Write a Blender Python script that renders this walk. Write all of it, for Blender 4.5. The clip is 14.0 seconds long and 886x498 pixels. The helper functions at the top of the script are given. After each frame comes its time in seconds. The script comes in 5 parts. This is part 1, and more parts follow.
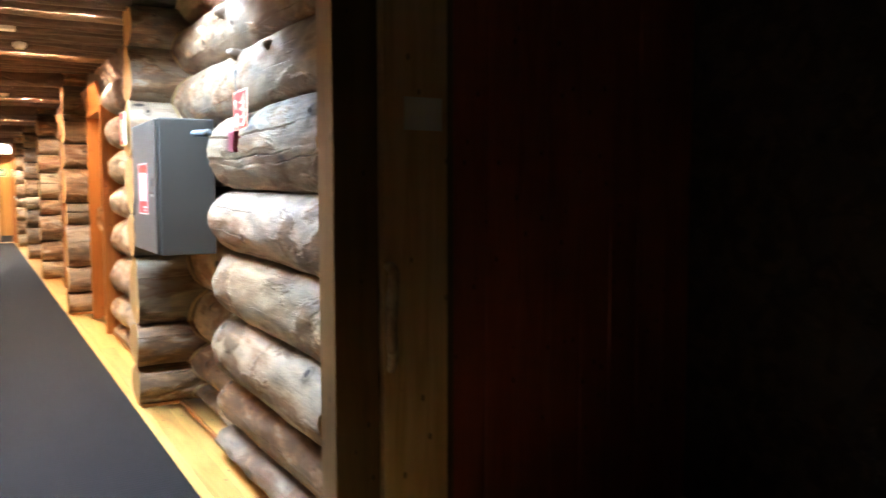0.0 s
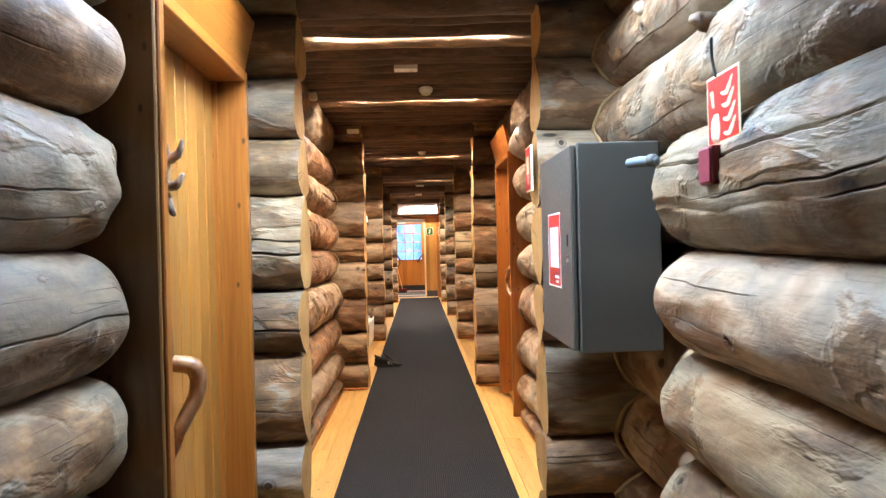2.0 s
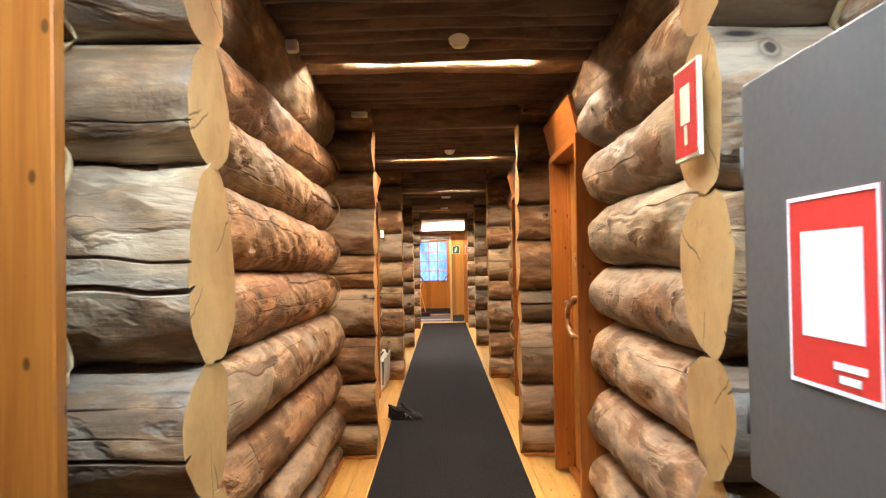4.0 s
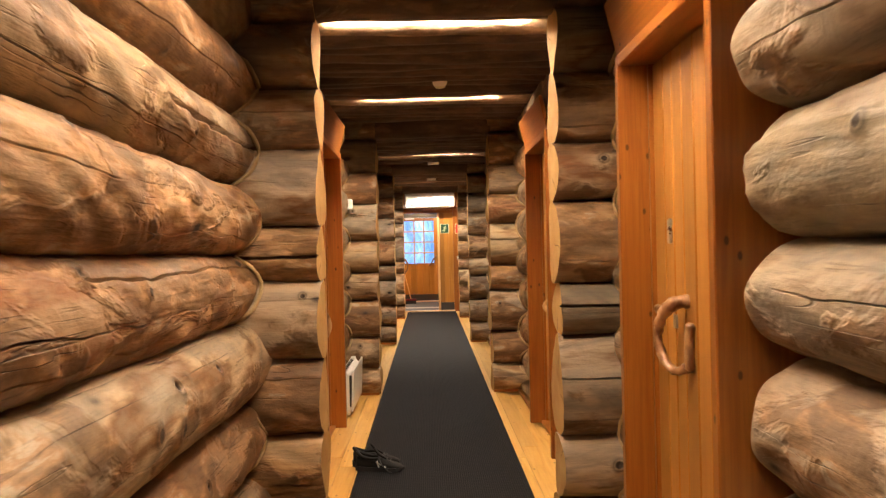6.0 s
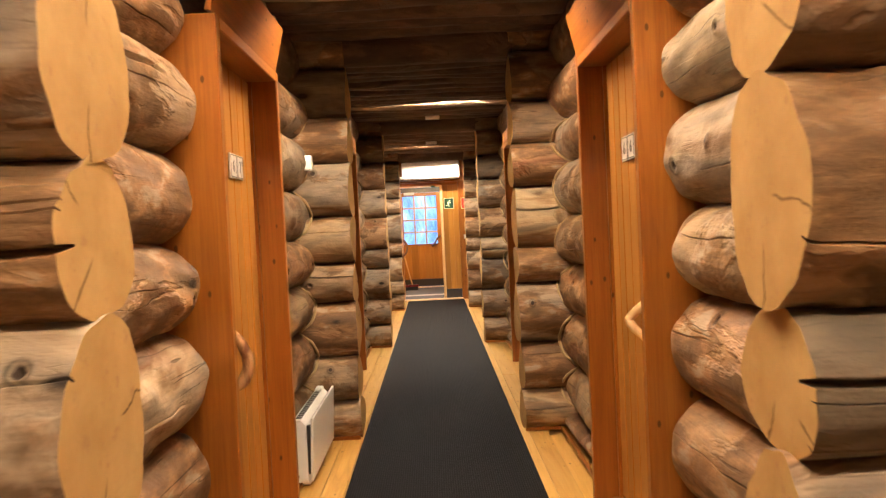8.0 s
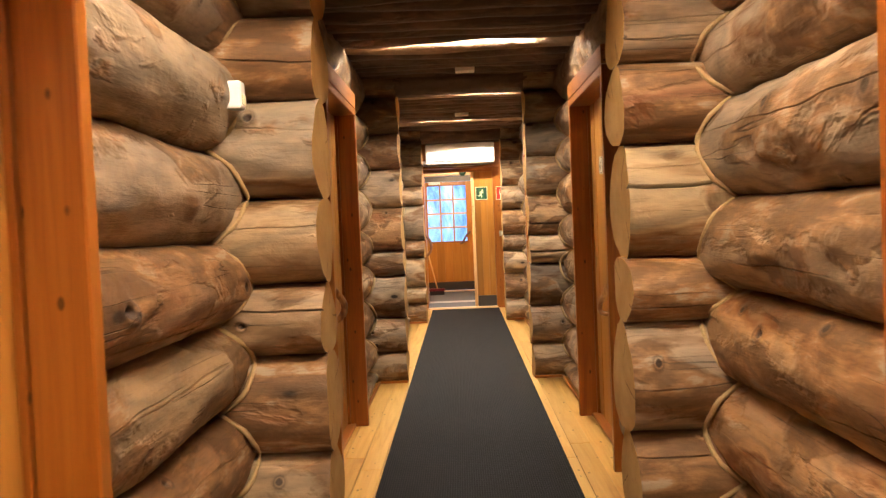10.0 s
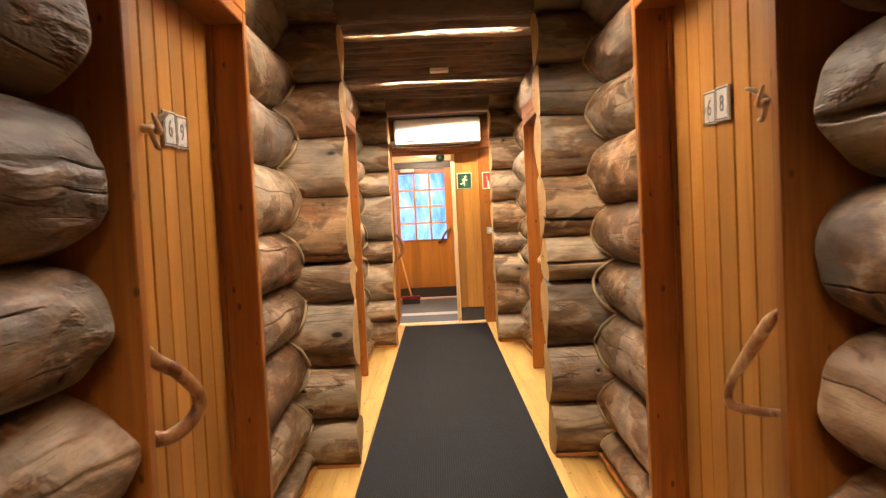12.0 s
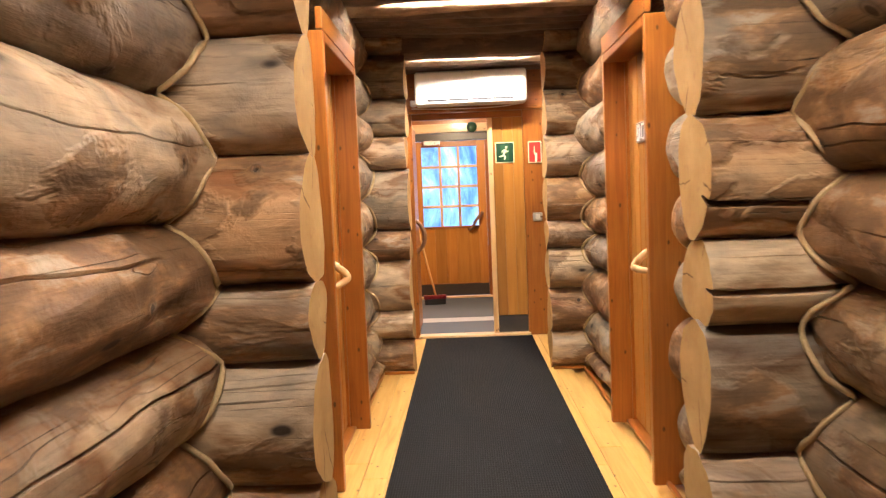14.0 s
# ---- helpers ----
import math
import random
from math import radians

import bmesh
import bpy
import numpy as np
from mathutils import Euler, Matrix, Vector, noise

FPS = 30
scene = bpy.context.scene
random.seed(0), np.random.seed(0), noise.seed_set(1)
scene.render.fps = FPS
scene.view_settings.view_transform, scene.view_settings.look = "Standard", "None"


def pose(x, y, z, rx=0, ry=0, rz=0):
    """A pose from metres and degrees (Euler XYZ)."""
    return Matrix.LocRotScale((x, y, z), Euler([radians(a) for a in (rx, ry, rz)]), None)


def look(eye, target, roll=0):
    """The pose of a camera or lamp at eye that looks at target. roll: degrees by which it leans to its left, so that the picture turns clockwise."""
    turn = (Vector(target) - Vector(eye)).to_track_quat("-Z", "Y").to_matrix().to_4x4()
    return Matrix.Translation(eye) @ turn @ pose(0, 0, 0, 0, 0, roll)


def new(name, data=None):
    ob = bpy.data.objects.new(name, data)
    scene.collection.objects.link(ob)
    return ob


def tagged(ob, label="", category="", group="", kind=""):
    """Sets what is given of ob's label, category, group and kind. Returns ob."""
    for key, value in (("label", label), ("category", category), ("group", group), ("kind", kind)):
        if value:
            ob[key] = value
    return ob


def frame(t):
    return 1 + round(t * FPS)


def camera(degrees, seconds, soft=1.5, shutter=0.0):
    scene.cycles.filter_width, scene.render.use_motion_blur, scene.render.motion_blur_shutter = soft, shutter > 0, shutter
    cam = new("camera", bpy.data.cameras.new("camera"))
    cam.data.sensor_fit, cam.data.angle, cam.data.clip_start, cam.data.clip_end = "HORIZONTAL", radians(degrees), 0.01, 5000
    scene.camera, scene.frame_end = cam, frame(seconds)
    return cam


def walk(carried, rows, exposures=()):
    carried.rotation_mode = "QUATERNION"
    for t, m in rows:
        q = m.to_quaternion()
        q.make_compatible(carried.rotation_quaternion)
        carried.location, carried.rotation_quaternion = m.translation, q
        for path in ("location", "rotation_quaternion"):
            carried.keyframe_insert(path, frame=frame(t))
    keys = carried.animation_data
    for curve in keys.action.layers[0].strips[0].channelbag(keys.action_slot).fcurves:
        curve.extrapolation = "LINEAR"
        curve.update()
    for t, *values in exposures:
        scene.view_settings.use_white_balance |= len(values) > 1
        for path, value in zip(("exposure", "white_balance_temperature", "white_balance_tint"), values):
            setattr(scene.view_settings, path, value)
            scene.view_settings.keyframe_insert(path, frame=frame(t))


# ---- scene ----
cam = camera(58.6, 14.0, soft=1.35, shutter=0.25)
PATH = [
    (0, (0.218, 0.08, 1.326), (1.232, 1.797, 1.173), -0.1),
    (0.5, (0.424, 0.428, 1.333), (0.962, 2.35, 1.203), -0.2),
    (0.8, (0.465, 0.618, 1.394), (0.721, 2.597, 1.254), 0.2),
    (1, (0.486, 0.794, 1.334), (0.625, 2.785, 1.202), -0.5),
    (1.5, (0.472, 1.226, 1.37), (0.549, 3.223, 1.303), -1.1),
    (2, (0.49, 1.657, 1.354), (0.553, 3.656, 1.345), -1.4),
    (2.5, (0.493, 2.082, 1.381), (0.519, 4.081, 1.401), -1.1),
    (3, (0.471, 2.587, 1.389), (0.485, 4.587, 1.413), -1.0),
    (3.2, (0.474, 2.771, 1.38), (0.492, 4.771, 1.405), -1.0),
    (5.3, (0.447, 4.916, 1.37), (0.417, 6.915, 1.435), -1.0),
    (5.5, (0.437, 5.161, 1.381), (0.43, 7.16, 1.43), -1.1),
    (6, (0.462, 5.758, 1.353), (0.498, 7.758, 1.347), -1.3),
    (6.5, (0.467, 6.285, 1.32), (0.495, 8.284, 1.273), -1.5),
    (7, (0.498, 6.865, 1.326), (0.526, 8.863, 1.251), -2.2),
    (7.5, (0.526, 7.452, 1.332), (0.552, 9.45, 1.258), -2.4),
    (8, (0.504, 8.052, 1.332), (0.526, 10.051, 1.273), -2.7),
    (8.5, (0.536, 8.654, 1.331), (0.533, 10.653, 1.267), -2.2),
    (8.7, (0.519, 8.861, 1.316), (0.505, 10.86, 1.259), -2.1),
    (10.8, (0.462, 11.293, 1.323), (0.411, 13.291, 1.25), -2.5),
    (11, (0.462, 11.512, 1.333), (0.415, 13.51, 1.265), -2.5),
    (11.5, (0.443, 12.108, 1.337), (0.425, 14.107, 1.272), -2.7),
    (12, (0.462, 12.679, 1.328), (0.471, 14.677, 1.242), -2.8),
    (12.5, (0.446, 13.232, 1.32), (0.451, 15.23, 1.235), -2.8),
    (13, (0.411, 13.801, 1.325), (0.422, 15.799, 1.24), -2.6),
    (13.5, (0.421, 14.308, 1.299), (0.411, 16.305, 1.187), -2.8),
    (14, (0.401, 14.796, 1.315), (0.344, 16.792, 1.189), -2.3),
]
# the phone's own exposure and white balance along the way: seconds, stops, kelvin, tint
EXPOSURES = [(0, 1.12, 5500, 10), (0.5, 0.97, 5500, 10), (1.0, 0.66, 5500, 10), (1.5, 0.48, 5600, 10), (3.0, 0.28, 5700, 10), (5.3, -0.02, 6200, 10),
             (6.5, -0.12, 6350, 10), (7.5, 0.06, 6330, 10), (8.5, 0.05, 6330, 10), (11.0, 0.17, 6300, 10), (13.0, 0.20, 6050, 10), (14.0, 0.12, 5900, 10)]
walk(cam, [(t, look(eye, target, roll)) for t, eye, target, roll in PATH], EXPOSURES)

# ---- light ----
world = bpy.data.worlds.new("dusk")
world.use_nodes = True
scene.world = world
sky = world.node_tree.nodes.new("ShaderNodeTexSky")
sky.sky_type, sky.sun_disc, sky.sun_elevation, sky.sun_rotation = "NISHITA", False, radians(2.0), radians(200)
world.node_tree.links.new(sky.outputs[0], world.node_tree.nodes["Background"].inputs[0])
world.node_tree.nodes["Background"].inputs[1].default_value = 0.08

WARM, PALE, COOL = (1.0, 0.765, 0.53), (1.0, 0.84, 0.66), (0.72, 0.87, 1.0)
TUBE_POWER, COOL_POWER = 710.0, 1080.0
# the fluorescent tubes along the ceiling: place along the walk, colour, strength
TUBES = [(4.13, COOL, COOL_POWER), (6.08, PALE, TUBE_POWER * 0.78), (8.0, WARM, TUBE_POWER), (9.9, WARM, TUBE_POWER),
         (11.93, WARM, TUBE_POWER), (15.75, PALE, TUBE_POWER * 0.88), (17.84, PALE, TUBE_POWER),
         (19.75, PALE, TUBE_POWER), (21.68, PALE, TUBE_POWER)]

# ---- plan ----
XL, XR = -0.27, 1.28          # inner bulge of the side walls' logs
OPL, OPR = -0.008, 1.02       # sawn ends of the cross walls
CROSS = [5.17, 9.28, 13.15, 16.97, 20.82]
TOP = 2.62
COURSES = {
    (0, "l"): [0, .24, .51, .90, 1.18, 1.59, 1.84, 2.10, 2.37, TOP], (0, "r"): [0, .24, .50, .92, 1.17, 1.52, 1.85, 2.17, 2.42, TOP],
    (1, "l"): [0, .24, .54, .875, 1.215, 1.46, 1.79, 2.06, 2.35, TOP], (1, "r"): [0, .23, .505, .95, 1.18, 1.545, 1.795, 2.11, 2.40, TOP],
    (2, "l"): [0, .24, .53, .875, 1.125, 1.42, 1.76, 2.05, 2.36, TOP], (2, "r"): [0, .26, .56, .945, 1.165, 1.56, 1.83, 2.10, 2.42, TOP],
    (3, "l"): [0, .25, .54, .89, 1.10, 1.455, 1.77, 2.065, 2.37, TOP], (3, "r"): [0, .28, .595, .945, 1.18, 1.51, 1.83, 2.11, 2.38, TOP],
    (4, "l"): [0, .26, .48, .86, 1.10, 1.55, 1.80, 2.08, 2.40, TOP], (4, "r"): [0, .28, .61, .91, 1.12, 1.45, 1.76, 2.10, 2.38, TOP],
}
# doors in the side walls: name, side, near edge, far edge
DOORS = [("l", 3.80, 4.91), ("r", 7.80, 8.84), ("l", 10.72, 11.78), ("r", 10.71, 11.77),
         ("l", 14.38, 15.54), ("r", 14.38, 15.60), ("l", 18.30, 19.34), ("r", 18.27, 19.31)]
DOOR_TOP = 2.08
END_Y, OUT_Y = 22.27, 25.2


# ---- materials ----
class Nodes:
    """A small help to write node trees."""
    def __init__(self, name):
        self.mat = bpy.data.materials.new(name)
        self.mat.use_nodes = True
        self.tree = self.mat.node_tree
        self.bsdf = self.tree.nodes["Principled BSDF"]

    def node(self, kind, **values):
        n = self.tree.nodes.new(kind)
        for key, value in values.items():
            n.inputs[key.replace("_", " ")].default_value = value
        return n

    def link(self, a, b):
        self.tree.links.new(a, b)

    def coords(self, scale, shift=True):
        tc = self.node("ShaderNodeTexCoord")
        out = tc.outputs["Object"]
        if shift:
            info = self.node("ShaderNodeObjectInfo")
            times = self.node("ShaderNodeVectorMath")
            times.operation = "SCALE"
            times.inputs[0].default_value = (37.0, 53.0, 71.0)
            self.link(info.outputs["Random"], times.inputs["Scale"])
            add = self.node("ShaderNodeVectorMath")
            self.link(out, add.inputs[0])
            self.link(times.outputs[0], add.inputs[1])
            out = add.outputs[0]
        m = self.node("ShaderNodeMapping")
        m.inputs["Scale"].default_value = scale
        self.link(out, m.inputs["Vector"])
        return m.outputs[0]

    def noise(self, vector, scale=1.0, detail=5.0, rough=0.55, distort=0.0):
        n = self.node("ShaderNodeTexNoise", Scale=scale, Detail=detail, Roughness=rough, Distortion=distort)
        self.link(vector, n.inputs["Vector"])
        return n.outputs["Fac"]

    def ramp(self, fac, stops):
        r = self.node("ShaderNodeValToRGB")
        while len(r.color_ramp.elements) < len(stops):
            r.color_ramp.elements.new(0.5)
        for e, (p, c) in zip(r.color_ramp.elements, stops):
            e.position, e.color = p, (c if len(c) == 4 else (*c, 1))
        self.link(fac, r.inputs[0])
        return r.outputs[0]

    def mix(self, fac, a, b, blend="MIX"):
        m = self.node("ShaderNodeMix")
        m.data_type, m.blend_type = "RGBA", blend
        for value, socket in ((fac, m.inputs[0]), (a, m.inputs[6]), (b, m.inputs[7])):
            if isinstance(value, (int, float)):
                socket.default_value = value
            elif isinstance(value, tuple):
                socket.default_value = (*value, 1) if len(value) == 3 else value
            else:
                self.link(value, socket)
        return m.outputs[2]

    def bump(self, height, strength, distance, normal=None):
        b = self.node("ShaderNodeBump", Strength=strength, Distance=distance)
        self.link(height, b.inputs["Height"])
        if normal is not None:
            self.link(normal, b.inputs["Normal"])
        return b.outputs[0]

    def done(self, colour, rough=0.6, normal=None, metal=0.0, coat=0.0):
        if isinstance(colour, tuple):
            self.bsdf.inputs["Base Color"].default_value = (*colour, 1)
        else:
            self.link(colour, self.bsdf.inputs["Base Color"])
        if isinstance(rough, (int, float)):
            self.bsdf.inputs["Roughness"].default_value = rough
        else:
            self.link(rough, self.bsdf.inputs["Roughness"])
        if normal is not None:
            self.link(normal, self.bsdf.inputs["Normal"])
        self.bsdf.inputs["Metallic"].default_value = metal
        self.bsdf.inputs["Coat Weight"].default_value = coat
        return self.mat


def g(v):
    return (v, v, v)


def log_material(name, pale, grey, brown, dark, varied=1.0):
    """Weathered, barked log; the grain runs along the object's x."""
    n = Nodes(name)
    large = n.noise(n.coords((0.55, 1.7, 1.7)), 1.8, 5, 0.55, 0.3)
    base = n.ramp(large, [(0.33, brown), (0.42, pale), (0.49, grey), (0.55, pale), (0.61, brown), (0.68, grey)])
    info = n.node("ShaderNodeObjectInfo")
    # each log's hue, shade of the upper courses included, and its share of clinging inner bark
    base = n.mix(varied, base, n.mix(1.0, base, info.outputs["Color"], "MULTIPLY"))
    part_of = info.outputs["Alpha"] if varied else info.outputs["Random"]

    def shifted(fac, amount):
        m = n.node("ShaderNodeMath")
        m.operation = "MULTIPLY_ADD"
        n.link(part_of, m.inputs[0])
        m.inputs[1].default_value = amount
        n.link(fac, m.inputs[2])
        return m.outputs[0]
    streak = n.noise(n.coords((0.9, 7, 7)), 1.3, 5, 0.55, 0.35)
    base = n.mix(n.ramp(streak, [(0.32, g(0.34)), (0.50, g(0))]), base, n.mix(0.5, base, dark))
    base = n.mix(n.ramp(streak, [(0.55, g(0)), (0.72, g(0.35))]), base, tuple(min(1, c * 1.25) for c in pale))
    patch = n.noise(n.coords((1.3, 2.6, 2.6)), 1.5, 5, 0.55, 0.5)
    patches = n.ramp(shifted(patch, 0.24), [(0.600, g(0)), (0.650, g(0.80))])
    bark = n.ramp(n.noise(n.coords((2.4, 6.5, 6.5)), 1.8, 6, 0.6, 0.3), [(0.34, tuple(c * 0.58 for c in brown)), (0.50, brown), (0.585, tuple(min(1, c * 2.0) for c in brown)), (0.65, tuple(min(1, c * 1.12) for c in pale))])
    base = n.mix(patches, base, bark)
    stain = n.noise(n.coords((1.5, 3.4, 3.4)), 1.9, 6, 0.62, 0.3)
    base = n.mix(n.ramp(stain, [(0.54, g(0)), (0.68, g(0.38))]), base, tuple(0.45 * c + 0.4 * d for c, d in zip(brown, dark)))
    fine = n.noise(n.coords((6, 110, 110)), 1.1, 4, 0.62)
    base = n.mix(n.ramp(fine, [(0.32, g(0.25)), (0.46, g(0))]), base, dark)
    cell = n.node("ShaderNodeTexVoronoi", Scale=1.0)
    n.link(n.coords((2.0, 3.8, 3.8)), cell.inputs["Vector"])
    knot = n.ramp(cell.outputs["Distance"], [(0.05, g(1.0)), (0.08, g(0.4)), (0.19, g(0))])
    base = n.mix(knot, base, dark)
    scar = n.node("ShaderNodeAttribute")
    scar.attribute_name = "scar"
    ring = n.ramp(scar.outputs["Fac"], [(0.10, g(0)), (0.32, g(0.55)), (0.55, g(0.15)), (0.72, g(0.95))])
    base = n.mix(ring, base, tuple(c * 1.6 for c in dark))
    # hair checks: thin lines along the grain
    gate2 = n.ramp(n.noise(n.coords((0.9, 1.3, 1.3)), 1.6, 2), [(0.54, g(0)), (0.62, g(0.55))])
    iso2 = n.noise(n.coords((0.10, 9.0, 9.0)), 1.4, 2, 0.5, 0.12)
    off2 = n.node("ShaderNodeMath")
    off2.operation = "SUBTRACT"
    n.link(iso2, off2.inputs[0])
    off2.inputs[1].default_value = 0.50
    size2 = n.node("ShaderNodeMath")
    size2.operation = "ABSOLUTE"
    n.link(off2.outputs[0], size2.inputs[0])
    line = n.mix(1.0, n.ramp(size2.outputs[0], [(0.0028, g(1)), (0.0075, g(0))]), gate2, "MULTIPLY")
    base = n.mix(line, base, (0.014, 0.009, 0.007))
    lumps = n.noise(n.coords((5, 8, 8)), 1.4, 5, 0.6, 0.4)
    normal = n.bump(fine, 0.34, 0.003)
    normal = n.bump(streak, 0.55, 0.012, normal)
    normal = n.bump(lumps, 0.44, 0.020, normal)
    normal = n.bump(patches, 0.7, 0.012, normal)
    flip = n.node("ShaderNodeInvert")
    n.link(line, flip.inputs["Color"])
    normal = n.bump(flip.outputs[0], 0.8, 0.008, normal)
    rough = n.ramp(streak, [(0.3, g(0.70)), (0.7, g(0.54))])
    n.bsdf.inputs["Specular IOR Level"].default_value = 0.32
    return n.done(base, rough, normal)


def wood_material(name, axis, light, mid, dark, rough=0.38, knots=True, coat=0.15, streak=0.22, tones=(0.84, 1.08)):
    """Planed wood whose grain runs along an axis of its object."""
    n = Nodes(name)
    long_, fine_ = [15.0] * 3, [90.0] * 3
    long_[axis], fine_[axis] = 1.1, 3.0
    grain = n.noise(n.coords(tuple(long_)), 1.0, 4, 0.55, 1.2)
    base = n.ramp(grain, [(0.26, dark), (0.42, mid), (0.62, light)])
    fine = n.noise(n.coords(tuple(fine_)), 1.0, 3, 0.6)
    base = n.mix(n.ramp(fine, [(0.35, g(streak)), (0.55, g(0))]), base, dark)
    broad = n.noise(n.coords((1.4, 1.4, 1.4)), 1.3, 3, 0.5)
    base = n.mix(n.ramp(broad, [(0.35, g(0.35)), (0.6, g(0))]), base, mid)
    info = n.node("ShaderNodeObjectInfo")
    tone = n.ramp(info.outputs["Random"], [(0.0, (tones[0], tones[0] * 0.95, tones[0] * 0.90)), (0.5, (1.0, 1.0, 1.0)), (1.0, (tones[1], tones[1] * 0.98, tones[1] * 0.95))])
    base = n.mix(1.0, base, tone, "MULTIPLY")
    if knots:
        s = [15.0] * 3
        s[axis] = 8.0
        cell = n.node("ShaderNodeTexVoronoi", Scale=1.0)
        n.link(n.coords(tuple(s)), cell.inputs["Vector"])
        base = n.mix(n.ramp(cell.outputs["Distance"], [(0.075, g(0.85)), (0.125, g(0))]), base, tuple(c * 0.30 for c in dark))
    return n.done(base, rough, n.bump(grain, 0.12, 0.002), coat=coat)


def plain(name, colour, rough=0.5, metal=0.0, grain=0.08, scale=30.0, bump=0.1):
    n = Nodes(name)
    f = n.noise(n.coords((scale,) * 3), 1.0, 5, 0.6)
    h = n.noise(n.coords((2.5,) * 3), 1.0, 4, 0.6)
    lo, hi = tuple(c * (1 - grain) for c in colour), tuple(min(1, c * (1 + grain)) for c in colour)
    base = n.mix(h, n.ramp(f, [(0.3, lo), (0.7, hi)]), colour)
    return n.done(base, n.ramp(f, [(0.3, g(max(0.05, rough - 0.06))), (0.7, g(min(1, rough + 0.06)))]), n.bump(f, bump, 0.001), metal)


def glow(name, colour, strength):
    n = Nodes(name)
    n.bsdf.inputs["Emission Color"].default_value = (*colour, 1)
    n.bsdf.inputs["Emission Strength"].default_value = strength
    return n.done((0.8, 0.8, 0.8), 0.4)


M_LOG = log_material("weathered_log", (0.335, 0.266, 0.186), (0.205, 0.174, 0.136), (0.145, 0.078, 0.033), (0.022, 0.013, 0.008))
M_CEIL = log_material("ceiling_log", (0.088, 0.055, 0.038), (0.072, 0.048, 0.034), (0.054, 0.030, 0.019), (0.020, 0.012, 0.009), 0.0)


# paler copy of the ceiling log, with the tube's light put into its colour
M_LIT_LOG = log_material("lit_ceiling_log", (0.27, 0.20, 0.135), (0.225, 0.165, 0.11), (0.18, 0.12, 0.068), (0.10, 0.06, 0.035), 0.0)


def sawn_material():
    n = Nodes("sawn_log_end")
    p = n.coords((1, 1, 1))
    d = n.node("ShaderNodeVectorMath")
    d.operation = "LENGTH"
    flat = n.coords((0.0, 1.0, 1.0), False)
    n.link(flat, d.inputs[0])
    wob = n.noise(p, 5.0, 3)
    add = n.node("ShaderNodeMath")
    add.operation = "MULTIPLY_ADD"
    n.link(wob, add.inputs[0])
    add.inputs[1].default_value = 0.05
    n.link(d.outputs["Value"], add.inputs[2])
    times = n.node("ShaderNodeMath")
    times.operation = "MULTIPLY"
    n.link(add.outputs[0], times.inputs[0])
    times.inputs[1].default_value = 420.0
    sine = n.node("ShaderNodeMath")
    sine.operation = "SINE"
    n.link(times.outputs[0], sine.inputs[0])
    base = n.ramp(n.noise(p, 6.0, 5, 0.6), [(0.3, (0.375, 0.212, 0.068)), (0.7, (0.505, 0.322, 0.122))])
    base = n.mix(n.ramp(sine.outputs[0], [(0.5, g(0)), (1.0, g(0.16))]), base, (0.42, 0.24, 0.11))
    base = n.mix(n.ramp(n.noise(p, 26.0, 5, 0.7), [(0.58, g(0)), (0.68, g(0.6))]), base, (0.34, 0.18, 0.08))
    # radial checks and smudges
    sep = n.node("ShaderNodeSeparateXYZ")
    n.link(flat, sep.inputs[0])

    def sum_of(op, x, y, z=None):
        m = n.node("ShaderNodeMath")
        m.operation = op
        for value, socket in zip((x, y, z), m.inputs):
            if isinstance(value, (int, float)):
                socket.default_value = value
            elif value is not None:
                n.link(value, socket)
        return m.outputs[0]
    angle = sum_of("ARCTAN2", sep.outputs["Z"], sep.outputs["Y"])
    info = n.node("ShaderNodeObjectInfo")
    bent = sum_of("MULTIPLY_ADD", n.noise(p, 14.0, 3), 0.35, angle)
    checks = None
    for k, (turns, reach) in enumerate(((37.0, 0.035), (61.0, 0.075))):
        at = sum_of("MULTIPLY_ADD", sum_of("FRACT", sum_of("MULTIPLY", info.outputs["Random"], turns), 0.0), 5.6, -2.8)
        gap = sum_of("MULTIPLY", sum_of("ABSOLUTE", sum_of("SUBTRACT", bent, at), 0.0), d.outputs["Value"])
        thin = n.mix(1.0, n.ramp(gap, [(0.0012, g(1)), (0.0034, g(0))]), n.ramp(d.outputs["Value"], [(reach, g(0)), (reach + 0.02, g(0.9))]), "MULTIPLY")
        checks = thin if checks is None else n.mix(1.0, checks, thin, "LIGHTEN")
    base = n.mix(checks, base, (0.06, 0.028, 0.012))
    base = n.mix(n.ramp(n.noise(p, 2.2, 4, 0.6), [(0.50, g(0)), (0.70, g(0.45))]), base, (0.32, 0.16, 0.05))
    n.bsdf.inputs["Specular IOR Level"].default_value = 0.15
    return n.done(base, 0.9, n.bump(n.noise(p, 60.0, 4), 0.25, 0.002))


M_SAWN = sawn_material()
PINE = ((0.345, 0.124, 0.017), (0.29, 0.093, 0.010), (0.19, 0.054, 0.006))
LEAF = ((0.45, 0.210, 0.038), (0.395, 0.172, 0.028), (0.33, 0.128, 0.018))
M_LEAF = wood_material("amber_pine_z", 2, *LEAF, knots=False, streak=0.30, tones=(0.74, 1.12))
M_PINE = [wood_material("varnished_pine_" + a, i, *PINE, streak=0.42) for i, a in enumerate("xyz")]
FLOOR = ((0.77, 0.50, 0.155), (0.68, 0.40, 0.098), (0.50, 0.24, 0.045))
M_FLOOR = wood_material("pine_floor", 1, *FLOOR, rough=0.30, coat=0.3)
M_EDGE = wood_material("pale_pine_z", 2, (0.80, 0.55, 0.28), (0.70, 0.45, 0.20), (0.52, 0.28, 0.10))
